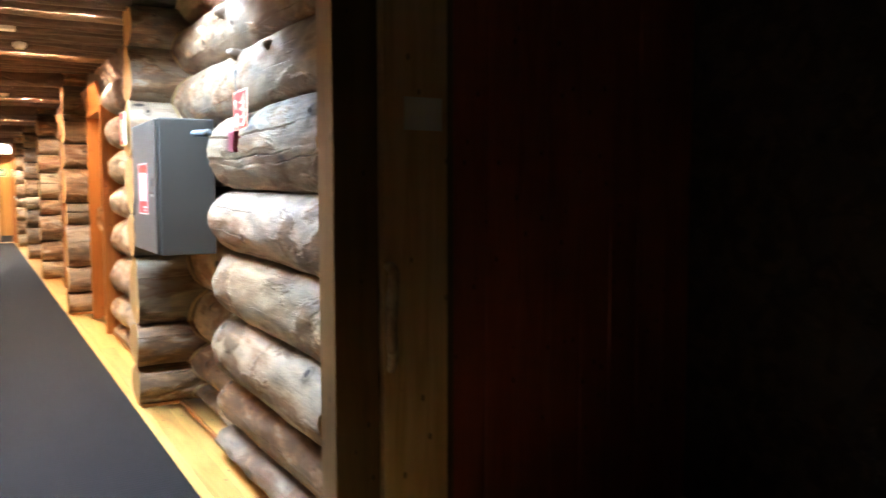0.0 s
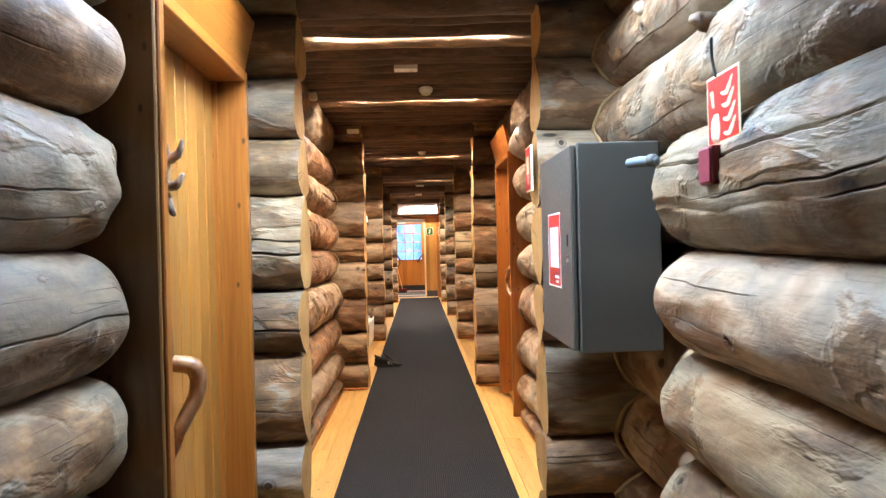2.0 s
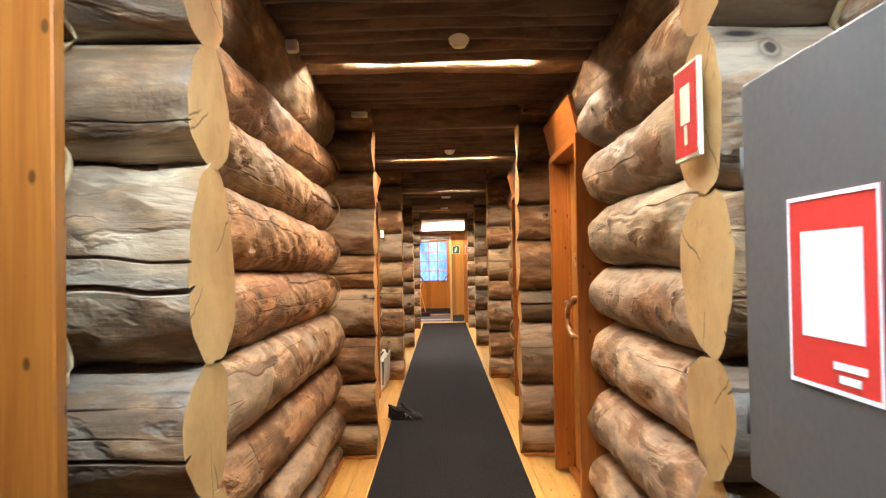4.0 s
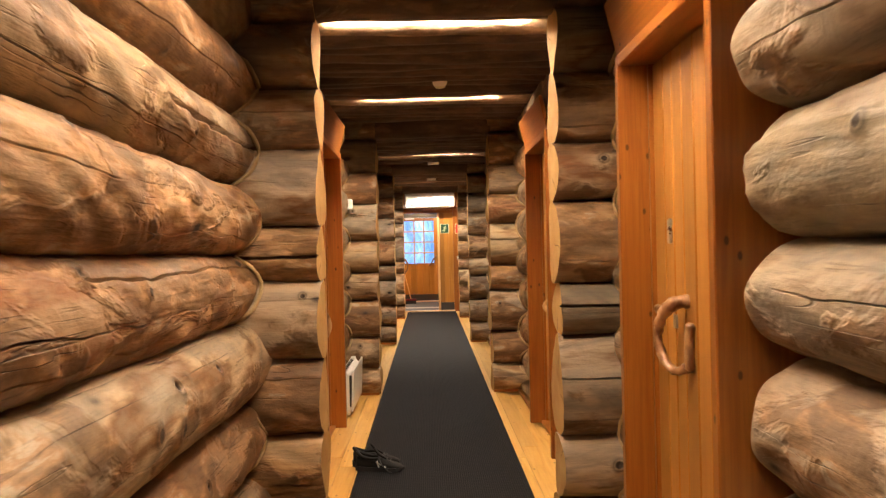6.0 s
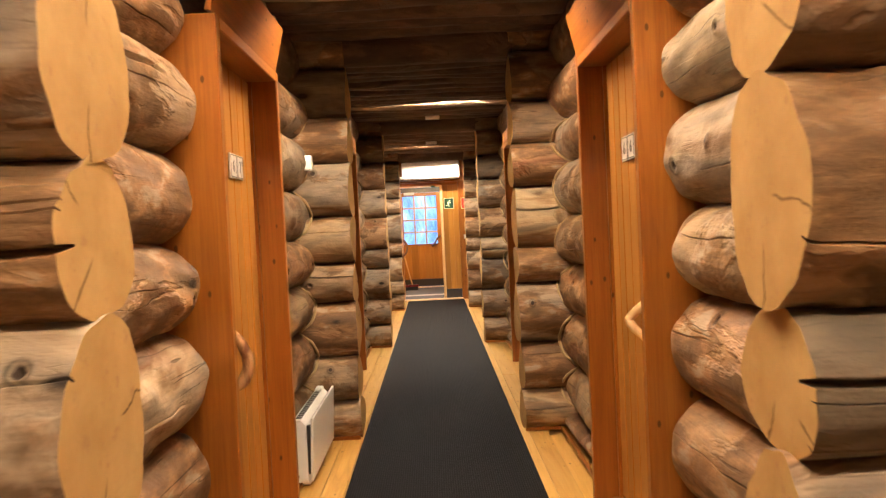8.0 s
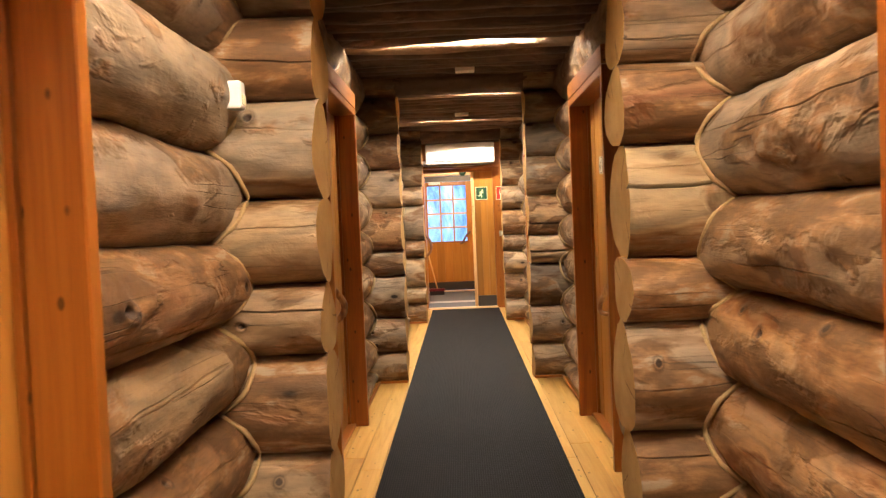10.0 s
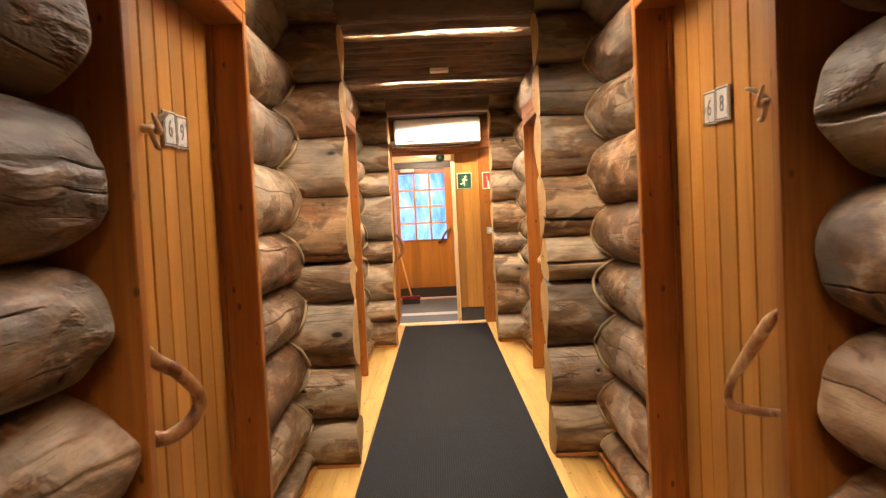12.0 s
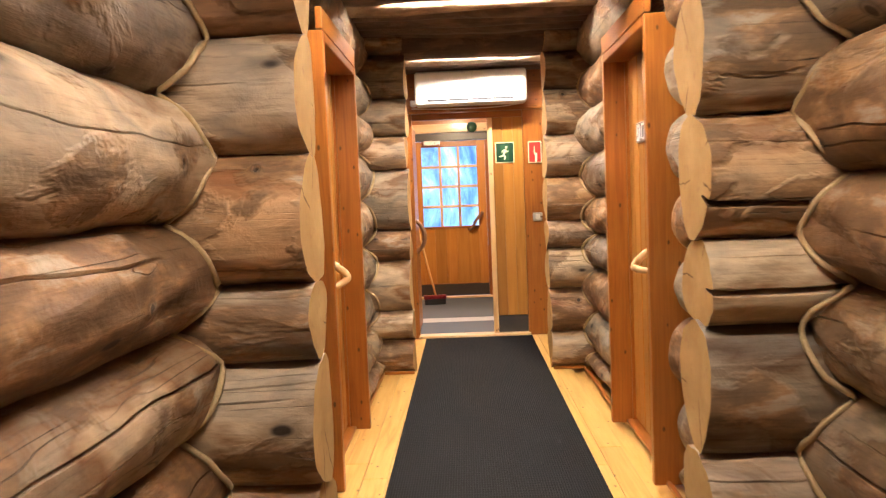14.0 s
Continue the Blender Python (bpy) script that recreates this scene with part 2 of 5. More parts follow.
M_EDGEX = wood_material("pale_pine_x", 0, (0.80, 0.60, 0.34), (0.72, 0.50, 0.25), (0.55, 0.33, 0.14))
M_PORTAL = [wood_material("dark_pine_" + a, i, (0.20, 0.105, 0.034), (0.16, 0.078, 0.022), (0.10, 0.045, 0.012)) for i, a in enumerate("xyz")]
def branch_material(name, pale, dark, rough=0.34):
    """Debarked branch: pale wood with brown bark left in long patches."""
    n = Nodes(name)
    f = n.noise(n.coords((9, 9, 5)), 1.6, 4, 0.55, 0.6)
    fine = n.noise(n.coords((60, 60, 22)), 1.0, 4, 0.6)
    base = n.ramp(f, [(0.40, dark), (0.47, tuple(0.6 * a + 0.4 * b for a, b in zip(dark, pale))), (0.56, pale)])
    base = n.mix(n.ramp(fine, [(0.36, g(0.4)), (0.5, g(0))]), base, dark)
    return n.done(base, rough, n.bump(fine, 0.3, 0.002, n.bump(f, 0.4, 0.006)), coat=0.1)


M_BRANCH = branch_material("bare_branch", (0.43, 0.24, 0.105), (0.15, 0.058, 0.022))
M_BRANCH_MID = branch_material("brown_branch", (0.42, 0.215, 0.09), (0.14, 0.05, 0.02))
M_BRANCH_DARK = plain("dark_branch", (0.20, 0.10, 0.05), 0.45, grain=0.35, scale=18)
M_PALE_BRANCH = branch_material("pale_branch", (0.58, 0.40, 0.22), (0.28, 0.13, 0.055))
M_TINE = plain("pale_antler", (0.44, 0.34, 0.24), 0.5, grain=0.5, scale=24, bump=0.4)
M_ANTLER = branch_material("antler", (0.46, 0.36, 0.29), (0.105, 0.060, 0.045), 0.45)
M_ROPE = plain("jute_rope", (0.36, 0.25, 0.12), 0.9, grain=0.35, scale=160, bump=0.6)
M_STEEL = plain("grey_enamel", (0.090, 0.084, 0.073), 0.42, grain=0.04, scale=60, bump=0.04)
M_RED = plain("red_print", (0.62, 0.035, 0.025), 0.4, grain=0.05)
M_DARKRED = plain("dark_red_plastic", (0.17, 0.012, 0.02), 0.3, grain=0.05)
M_WHITE = plain("white_enamel", (0.80, 0.80, 0.78), 0.35, grain=0.03, bump=0.03)
M_CREAM = plain("photoluminescent_cream", (0.72, 0.74, 0.50), 0.5, grain=0.05)
M_GREEN = plain("green_print", (0.006, 0.042, 0.018), 0.4, grain=0.05)
M_BLACK = plain("black_plastic", (0.018, 0.018, 0.02), 0.5, grain=0.2)
M_CHROME = plain("worn_metal", (0.55, 0.54, 0.52), 0.3, 0.9, grain=0.1)
M_SHOE = plain("black_mesh_fabric", (0.006, 0.006, 0.007), 0.95, grain=0.4, scale=220, bump=0.5)
M_SOLE = plain("black_rubber", (0.010, 0.010, 0.011), 0.85, grain=0.2)
M_GREYMAT = plain("grey_blue_mat", (0.085, 0.095, 0.115), 0.9, grain=0.3, scale=240, bump=0.4)
M_KICK = plain("dark_kick_plate", (0.045, 0.038, 0.034), 0.4, grain=0.2)
M_TUBE = {(c, p): glow("lit_tube", c, p) for _, c, p in TUBES}


def runner_material():
    n = Nodes("ribbed_rubber")
    p = n.coords((1, 1, 1), False)
    sep = n.node("ShaderNodeSeparateXYZ")
    n.link(p, sep.inputs[0])

    def wave(socket, freq):
        a = n.node("ShaderNodeMath")
        a.operation = "MULTIPLY"
        n.link(socket, a.inputs[0])
        a.inputs[1].default_value = freq
        b = n.node("ShaderNodeMath")
        b.operation = "SINE"
        n.link(a.outputs[0], b.inputs[0])
        return n.ramp(b.outputs[0], [(0.25, g(0)), (0.75, g(1))])
    rib = wave(sep.outputs["X"], 2 * math.pi / 0.012)
    cross = wave(sep.outputs["Y"], 2 * math.pi / 0.03)
    grid = n.mix(0.3, rib, cross)
    dust = n.noise(p, 1.4, 6, 0.65)
    base = n.mix(n.ramp(dust, [(0.35, g(0)), (0.75, g(0.6))]), (0.0085, 0.0092, 0.0112), (0.022, 0.023, 0.027))
    speck = n.noise(p, 90.0, 3, 0.6)
    base = n.mix(n.ramp(speck, [(0.64, g(0)), (0.72, g(0.5))]), base, (0.06, 0.06, 0.065))
    base = n.mix(grid, n.mix(0.85, base, (0.003, 0.003, 0.004)), n.mix(0.22, base, (0.04, 0.04, 0.044)))
    n.bsdf.inputs["Specular IOR Level"].default_value = 0.10
    return n.done(base, 0.8, n.bump(grid, 1.0, 0.003))


M_RUNNER = runner_material()


# ---- building helpers ----
def link_mesh(name, mesh, materials, parent=None, label="", m=None):
    for mat in materials if isinstance(materials, (list, tuple)) else [materials]:
        mesh.materials.append(mat)
    ob = new(name, mesh)
    if parent is not None:
        ob.parent = parent
    if m is not None:
        ob.matrix_basis = m
    return tagged(ob, label) if label else ob


def part(name, bm, material, parent=None, label="", m=None):
    """One bmesh as one mesh object under a thing or a part."""
    mesh = bpy.data.meshes.new(name)
    bm.to_mesh(mesh)
    bm.free()
    return link_mesh(name, mesh, material, parent, label, m)


def thing(name, label, category, m=None, group="", kind=""):
    ob = new(name)
    ob.empty_display_size = 0.1
    if m is not None:
        ob.matrix_basis = m
    return tagged(ob, label, category, group, kind)


def slab(x0, x1, y0, y1, z0, z1, bevel=0.003, segments=1):
    """A box between two corners with softened edges."""
    bm = bmesh.new()
    bmesh.ops.create_cube(bm, size=1.0)
    bmesh.ops.scale(bm, vec=(x1 - x0, y1 - y0, z1 - z0), verts=bm.verts)
    if bevel > 0:
        bmesh.ops.bevel(bm, geom=bm.edges[:], offset=bevel, segments=segments, affect="EDGES", profile=0.5)
    return bm, Matrix.Translation(((x0 + x1) / 2, (y0 + y1) / 2, (z0 + z1) / 2))


def box(name, material, parent, x0, x1, y0, y1, z0, z1, bevel=0.003, segments=1, label="", turn=None):
    bm, m = slab(x0, x1, y0, y1, z0, z1, bevel, segments)
    return part(name, bm, material, parent, label, m @ turn if turn is not None else m)


def smooth(mesh, on=True):
    mesh.polygons.foreach_set("use_smooth", [on] * len(mesh.polygons))


def sweep(points, radii, sides=10, squash=1.0, steps=6, rough=0.0, seed=0):
    """A bent round bar through the points, as a mesh; its ends are domed."""
    rnd = random.Random(seed)
    pts = [Vector(p) for p in points]
    fine, rads = [], []
    for i in range(len(pts) - 1):
        a, b, c, d = pts[max(i - 1, 0)], pts[i], pts[i + 1], pts[min(i + 2, len(pts) - 1)]
        for k in range(steps + (i == len(pts) - 2)):
            t = k / steps
            fine.append(0.5 * ((2 * b) + (c - a) * t + (2 * a - 5 * b + 4 * c - d) * t * t + (3 * b - a - 3 * c + d) * t ** 3))
            rads.append(radii[i] * (1 - t) + radii[i + 1] * t)
    first, last = (fine[1] - fine[0]).normalized(), (fine[-1] - fine[-2]).normalized()
    fine = [fine[0] - first * rads[0] * 0.5] + fine + [fine[-1] + last * rads[-1] * 0.5]
    rads = [rads[0] * 0.6] + rads + [rads[-1] * 0.6]
    verts, faces = [], []
    up = Vector((0.31, 0.22, 0.92)).normalized()
    for i, p in enumerate(fine):
        d = (fine[min(i + 1, len(fine) - 1)] - fine[max(i - 1, 0)]).normalized()
        side = d.cross(up)
        if side.length < 0.05:
            side = d.cross(Vector((1, 0, 0)))
        side.normalize()
        top = side.cross(d)
        for k in range(sides):
            a = 2 * math.pi * k / sides
            r = rads[i] * (1 + rnd.uniform(-rough, rough))
            verts.append(p + side * math.cos(a) * r + top * math.sin(a) * r * squash)
    for i in range(len(fine) - 1):
        for k in range(sides):
            k2 = (k + 1) % sides
            faces.append((i * sides + k, i * sides + k2, (i + 1) * sides + k2, (i + 1) * sides + k))
    faces.append(tuple(range(sides - 1, -1, -1)))
    faces.append(tuple(range((len(fine) - 1) * sides, len(fine) * sides)))
    mesh = bpy.data.meshes.new("bar")
    mesh.from_pydata([tuple(v) for v in verts], [], faces)
    smooth(mesh)
    return mesh


def bar(name, material, parent, points, radii, label="", **more):
    return link_mesh(name, sweep(points, radii, **more), material, parent, label)


def lathe(profile, sides=24):
    """A turned shape about z from (radius, height) pairs."""
    verts, faces = [], []
    for r, z in profile:
        for k in range(sides):
            a = 2 * math.pi * k / sides
            verts.append((r * math.cos(a), r * math.sin(a), z))
    for i in range(len(profile) - 1):
        for k in range(sides):
            k2 = (k + 1) % sides
            faces.append((i * sides + k, i * sides + k2, (i + 1) * sides + k2, (i + 1) * sides + k))
    faces.append(tuple(range(sides - 1, -1, -1)))
    faces.append(tuple(range((len(profile) - 1) * sides, len(profile) * sides)))
    mesh = bpy.data.meshes.new("turned")
    mesh.from_pydata(verts, [], faces)
    smooth(mesh)
    return mesh


def lettering(name, text, size, material, parent, m, depth=0.0012):
    curve = bpy.data.curves.new(name, "FONT")
    curve.body, curve.size, curve.extrude, curve.align_x, curve.align_y = text, size, depth, "CENTER", "CENTER"
    temp = bpy.data.objects.new(name + "_outline", curve)
    scene.collection.objects.link(temp)
    mesh = bpy.data.meshes.new_from_object(temp.evaluated_get(bpy.context.evaluated_depsgraph_get()))
    bpy.data.objects.remove(temp)
    bpy.data.curves.remove(curve)
    return link_mesh(name, mesh, material, parent, "", m)


# a log's hue (multiplier, the dark ones also serve as shade) and its share of clinging bark, by a letter
HUES = {"g": (1.04, 0.98, 0.90, 0.28), "p": (1.38, 1.25, 1.07, 0.36), "t": (1.17, 1.01, 0.81, 0.42), "o": (1.32, 0.95, 0.62, 0.64),
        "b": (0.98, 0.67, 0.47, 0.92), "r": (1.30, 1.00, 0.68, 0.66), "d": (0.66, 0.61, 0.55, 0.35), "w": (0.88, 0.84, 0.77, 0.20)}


def log_mesh(length, low, high, deep, seed, ends=("flat", "flat"), front=40, back=12, step=0.036, bumps=1.0, face=math.pi, look_of="t"):
    """A scribed log along x from 0. low, high: its lower and upper edge at both ends; deep: half its depth at both ends.
    look_of: hue letter, then - thin check, = open split, k knots, R weathered furrows, * torn fibres. Gives the mesh and its middle height."""
    rnd = np.random.RandomState(seed)
    marks = look_of[1:]
    r_end = [0.085 + 0.045 * rnd.rand(), 0.085 + 0.045 * rnd.rand()]
    s = list(np.linspace(0, length, max(int(length / step), 4) + 1))
    for k, e in enumerate(ends):
        if e == "round":
            r = min(r_end[k], length * 0.4)
            extra = [r * (1 - math.cos(a)) for a in np.linspace(0.12, 1.5, 8)]
            s += [v if k == 0 else length - v for v in extra]
            if k == 0:
                s = [v for v in s if v >= extra[0] or v == 0]
            else:
                s = [v for v in s if v <= length - extra[0] or v == length]
    theta = list(face + np.linspace(-1.85, 1.85, front)) + list(face + np.linspace(1.85, 2 * np.pi - 1.85, back + 2)[1:-1])
    theta = [t % (2 * np.pi) for t in theta]
    # knots: a ring round a sunken core
    knots = []
    for _ in range((rnd.randint(2, 4) + int(length * 1.3)) if "k" in marks else rnd.randint(0, 2) + int(length * 0.5)):
        s0, t0, w = rnd.uniform(0.06, max(length - 0.06, 0.08)), face + rnd.uniform(-1.0, 1.0), rnd.uniform(0.016, 0.030) * (1.25 if "k" in marks else 1.0)
        knots.append((s0, t0, w, rnd.uniform(0.05, 0.13), rnd.rand() < 0.6))
        s += [s0 + w * q for q in (-1.5, -0.9, -0.45, 0.0, 0.45, 0.9, 1.5) if 0.01 < s0 + w * q < length - 0.01]
        theta += [(t0 + w * q / 0.15) % (2 * np.pi) for q in (-0.8, -0.4, 0.0, 0.4, 0.8)]
    s = np.array(sorted(set(np.round(s, 4))))
    # drying checks
    grooves = []
    kinds = (["split"] if "=" in marks else []) + (["check"] if "-" in marks else [])
    kinds += ["hair"] * int(rnd.choice([1, 1, 2, 2]))
    for kind in kinds:
        c = (face + (rnd.uniform(-0.35, 0.45) if kind == "split" else rnd.uniform(-0.8, 0.8))) % (2 * np.pi)
        w = {"split": 0.055, "check": 0.024, "hair": 0.013}[kind] * rnd.uniform(0.85, 1.3)
        deepness = {"split": 0.060, "check": 0.036, "hair": 0.018}[kind]
        theta = [t for t in theta if abs((t - c + np.pi) % (2 * np.pi) - np.pi) > w * 1.9 + 0.02]
        for d in (-w * 1.7, -w * 1.15, -w * 0.6, 0.0, w * 0.6, w * 1.15, w * 1.7):
            theta.append((c + d) % (2 * np.pi))
        a, b = sorted(rnd.uniform(-0.1, 1.1, 2))
        if kind == "split" or length < 1.0:
            a, b = (-0.2, rnd.uniform(0.7, 1.2)) if rnd.rand() < 0.5 else (rnd.uniform(-0.2, 0.3), 1.2)
        if b - a < 0.3:
            b = a + 0.45
        if kind == "split" and length > 2.5:
            a, b = 0.70, 1.1
        grooves.append((c, w, a * length, b * length, deepness))
    theta = np.array(sorted(set(np.round(theta, 4))))
    S, T = np.meshgrid(s, theta, indexing="ij")
    f = S / length
    lo, hi = low[0] + (low[1] - low[0]) * f, high[0] + (high[1] - high[0]) * f
    dp = deep[0] + (deep[1] - deep[0]) * f
    R = np.ones_like(S)
    for k in range(9):
        m, q = rnd.randint(0, 5), rnd.uniform(1.0, 9.0)
        R += bumps * 0.022 / (1 + 0.25 * k) * np.cos(m * T + q * S + rnd.uniform(0, 6.28))
    for k in range(8):
        m, q = rnd.randint(4, 11), rnd.uniform(5.0, 26.0) * rnd.choice([-1, 1])
        R += bumps * 0.0085 * np.cos(m * T + q * S + rnd.uniform(0, 6.28))
    # adze facets: shallow hollows left by the drawknife
    for _ in range(3 + int(length * 4)):
        s0, t0, ws, wt, h = rnd.uniform(0, length), face + rnd.uniform(-1.3, 1.3), rnd.uniform(0.05, 0.22), rnd.uniform(0.15, 0.4), rnd.uniform(-0.035, 0.028)
        dt = (T - t0 + np.pi) % (2 * np.pi) - np.pi
        R += bumps * h * np.exp(-((S - s0) / ws) ** 4 - (dt / wt) ** 4)
    for _ in range(rnd.randint(0, 3) + int(length)):
        s0, t0, w, h = rnd.uniform(0, length), rnd.uniform(0, 6.28), rnd.uniform(0.03, 0.06), rnd.uniform(-0.05, 0.14)
        dt = (T - t0 + np.pi) % (2 * np.pi) - np.pi
        R += bumps * h * np.exp(-((S - s0) ** 2 + (dt * 0.14) ** 2) / (w * w))
    wander = 0.07 * np.sin(S * rnd.uniform(2, 4) + rnd.uniform(0, 6)) + 0.03 * np.sin(S * rnd.uniform(9, 15)) + 0.010 * np.sin(S * rnd.uniform(25, 40))
    inward = np.clip(np.minimum(S, length - S) / 0.07, 0.12, 1.0)       # furrows fade towards the sawn rims
    if "R" in marks or look_of[0] == "r":
        for k in range(5):
            m, q = rnd.randint(9, 19), rnd.uniform(-3.0, 3.0)
            gate = 0.5 + 0.5 * np.sin(S * rnd.uniform(2, 7) + T + rnd.uniform(0, 6))
            R -= (0.032 if length < 1 else 0.021) * inward * gate * np.abs(np.sin(m * T + q * S + 0.5 * np.sin(S * 11 + k))) ** 6
    if "*" in marks or look_of[0] == "r":
        for k in range(6):
            m, q = rnd.randint(5, 14), rnd.uniform(14.0, 40.0) * rnd.choice([-1, 1])
            gate = np.clip(np.sin(S * rnd.uniform(1.5, 5) + 2 * T + rnd.uniform(0, 6)), 0, 1)
            R += (0.028 if length < 1 else 0.016) * inward * gate * np.sign(np.cos(m * T + q * S + rnd.uniform(0, 6))) * np.abs(np.cos(m * T + q * S)) ** 0.5
    scar = np.zeros_like(S)
    for s0, t0, w, h, hollow in knots:
        dt = (T - t0 + np.pi) % (2 * np.pi) - np.pi
        d2 = (S - s0) ** 2 + (dt * 0.15) ** 2
        R += h * np.exp(-d2 / (w * w)) - (2.4 * h if hollow else 0.5 * h) * np.exp(-d2 / (0.18 * w * w))
        scar = np.maximum(scar, np.exp(-d2 / (w * w * 0.55)))
    for c, w, a, b, d in grooves:
        dt = (T - c + np.pi) % (2 * np.pi) - np.pi
        along = np.clip((S - a) / 0.12, 0, 1) * np.clip((b - S) / 0.12, 0, 1)
        for k, e in enumerate(ends):
            if e == "round":
                along = along * np.clip(((S if k == 0 else length - S) - r_end[k] * 0.55) / 0.08, 0, 1)
        R -= d / 0.15 * along * np.where(np.abs(dt) < w * 0.8, 1.0, 0.0)
    for k, e in enumerate(ends):
        if e == "flat":
            row = 0 if k == 0 else -1
            R[row] += 0.030 * np.sin(5 * theta + rnd.uniform(0, 6)) * rnd.rand() + 0.018 * np.sin(11 * theta + rnd.uniform(0, 6)) - 0.012
            S = S.copy()
            S[row] += (1 if k == 0 else -1) * 0.006 * (1 + np.sin(2 * theta + rnd.uniform(0, 6)))
    A = T + wander
    shrink = np.ones_like(S)
    for k, e in enumerate(ends):
        if e == "round":
            r = min(r_end[k], length * 0.4)
            d = S if k == 0 else length - S
            q = np.clip(1 - d / r, 0, 1)
            shrink *= 1 - 0.68 * (1 - np.sqrt(np.clip(1 - q ** 2.6, 0, 1)))
    ca, sa = np.cos(A), np.sin(A)
    middle = (low[0] + low[1] + high[0] + high[1]) / 4
    Y = np.sign(ca) * np.abs(ca) ** 0.97 * dp * R * shrink
    Z = (lo + hi) / 2 - middle + sa * (hi - lo) / 2 * 1.035 * (1 + (R - 1) * 0.75) * shrink
    Y = Y + 0.010 * np.sin(S / max(length, 1) * 3.1 + rnd.uniform(0, 6)) * bumps
    nt, ns = len(theta), len(s)
    verts = np.stack([S, Y, Z], -1).reshape(-1, 3)
    at = np.arange(ns - 1)[:, None] * nt
    k1, k2 = np.arange(nt)[None], (np.arange(nt)[None] + 1) % nt
    faces = np.stack([at + k1, at + nt + k1, at + nt + k2, at + k2], -1).reshape(-1, 4).tolist()
    body = len(faces)
    faces.append(tuple(range(nt)))
    faces.append(tuple(reversed(range((ns - 1) * nt, ns * nt))))
    mesh = bpy.data.meshes.new("log")
    mesh.from_pydata(verts.tolist(), [], faces)
    mesh.attributes.new("scar", "FLOAT", "POINT").data.foreach_set("value", scar.reshape(-1).astype(np.float32))
    mesh.polygons.foreach_set("use_smooth", [True] * body + [False, False])
    mesh.polygons.foreach_set("material_index", [0] * body + [1 if e == "flat" else 0 for e in ends])
    # keep the sawn rim crisp
    ev = np.zeros(len(mesh.edges) * 2, dtype=np.int32)
    mesh.edges.foreach_get("vertices", ev)
    ev = ev.reshape(-1, 2)
    rim = np.zeros(len(ev), dtype=bool)
    for k, e in enumerate(ends):
        if e == "flat":
            a, b = (0, nt) if k == 0 else ((ns - 1) * nt, ns * nt)
            rim |= ((ev >= a) & (ev < b)).all(1)
    mesh.attributes.new("sharp_edge", "BOOLEAN", "EDGE").data.foreach_set("value", rim)
    mesh.update()
    return mesh, middle


def add_log(parent, built, m, mats=None, hue="t", seed=0):
    mesh, middle = built
    for mat in mats or (M_LOG, M_SAWN):
        mesh.materials.append(mat)
    ob = new("log", mesh)
    ob.parent = parent
    ob.matrix_basis = m @ Matrix.Translation((0, 0, middle))
    vary = random.Random(seed)
    lift = vary.uniform(0.92, 1.08)
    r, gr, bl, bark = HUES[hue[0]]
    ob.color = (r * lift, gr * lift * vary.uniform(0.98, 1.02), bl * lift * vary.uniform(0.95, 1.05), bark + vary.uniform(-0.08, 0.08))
    return ob


def wall_log(parent, x, y0, y1, low, high, deep, seed, ends, look_of):
    built = log_mesh(y1 - y0, low, high, deep, seed, ends, face=math.pi if x < 0.5 else 0.0, bumps=0.72 if y0 < 5 else 0.86, look_of=look_of)
    add_log(parent, built, pose(x, y0, 0, 0, 0, 90), hue=look_of, seed=seed)


# ---- floor, runner, ceiling ----
floor = thing("floor", "yellow varnished pine plank floor", "floor", kind="structure")
box("subfloor", M_FLOOR, floor, -3.2, 2.95, -2.6, END_Y, -0.12, -0.03, 0)
rnd = random.Random(4)
PLANK_W, LEN = 0.118, 3.9
shared = {}
for i in range(15):
    x0 = -0.60 + i * PLANK_W
    y = -2.6 + rnd.uniform(-2.5, 0)
    while y < END_Y - 0.03:
        a, b = max(y, -2.6), min(y + LEN, END_Y - 0.03)
        y += LEN
        if b - a < 0.05:
            continue
        key = round(b - a, 3)
        if key not in shared:
            bm, _ = slab(-PLANK_W / 2 + 0.0012, PLANK_W / 2 - 0.0012, -(b - a) / 2 + 0.001, (b - a) / 2 - 0.001, -0.03, 0.0, 0.0022)
            me = bpy.data.meshes.new("plank")
            bm.to_mesh(me)
            bm.free()
            me.materials.append(M_FLOOR)
            shared[key] = me
        ob = new("plank", shared[key])
        ob.parent = floor
        ob.location = (x0 + PLANK_W / 2, (a + b) / 2, -0.015)

runner = thing("carpet_runner", "long dark grey ribbed rubber runner on the plank floor", "carpet runner")
bm, m = slab(0.002, 0.996, -2.2, END_Y - 0.10, 0.0, 0.009, 0.003)
part("mat", bm, M_RUNNER, runner, "", m)
for k, x in enumerate((0.002, 0.982)):
    box("edge_binding", M_RUNNER, runner, x, x + 0.014, -2.2, END_Y - 0.10, 0.0005, 0.0105, 0.003)


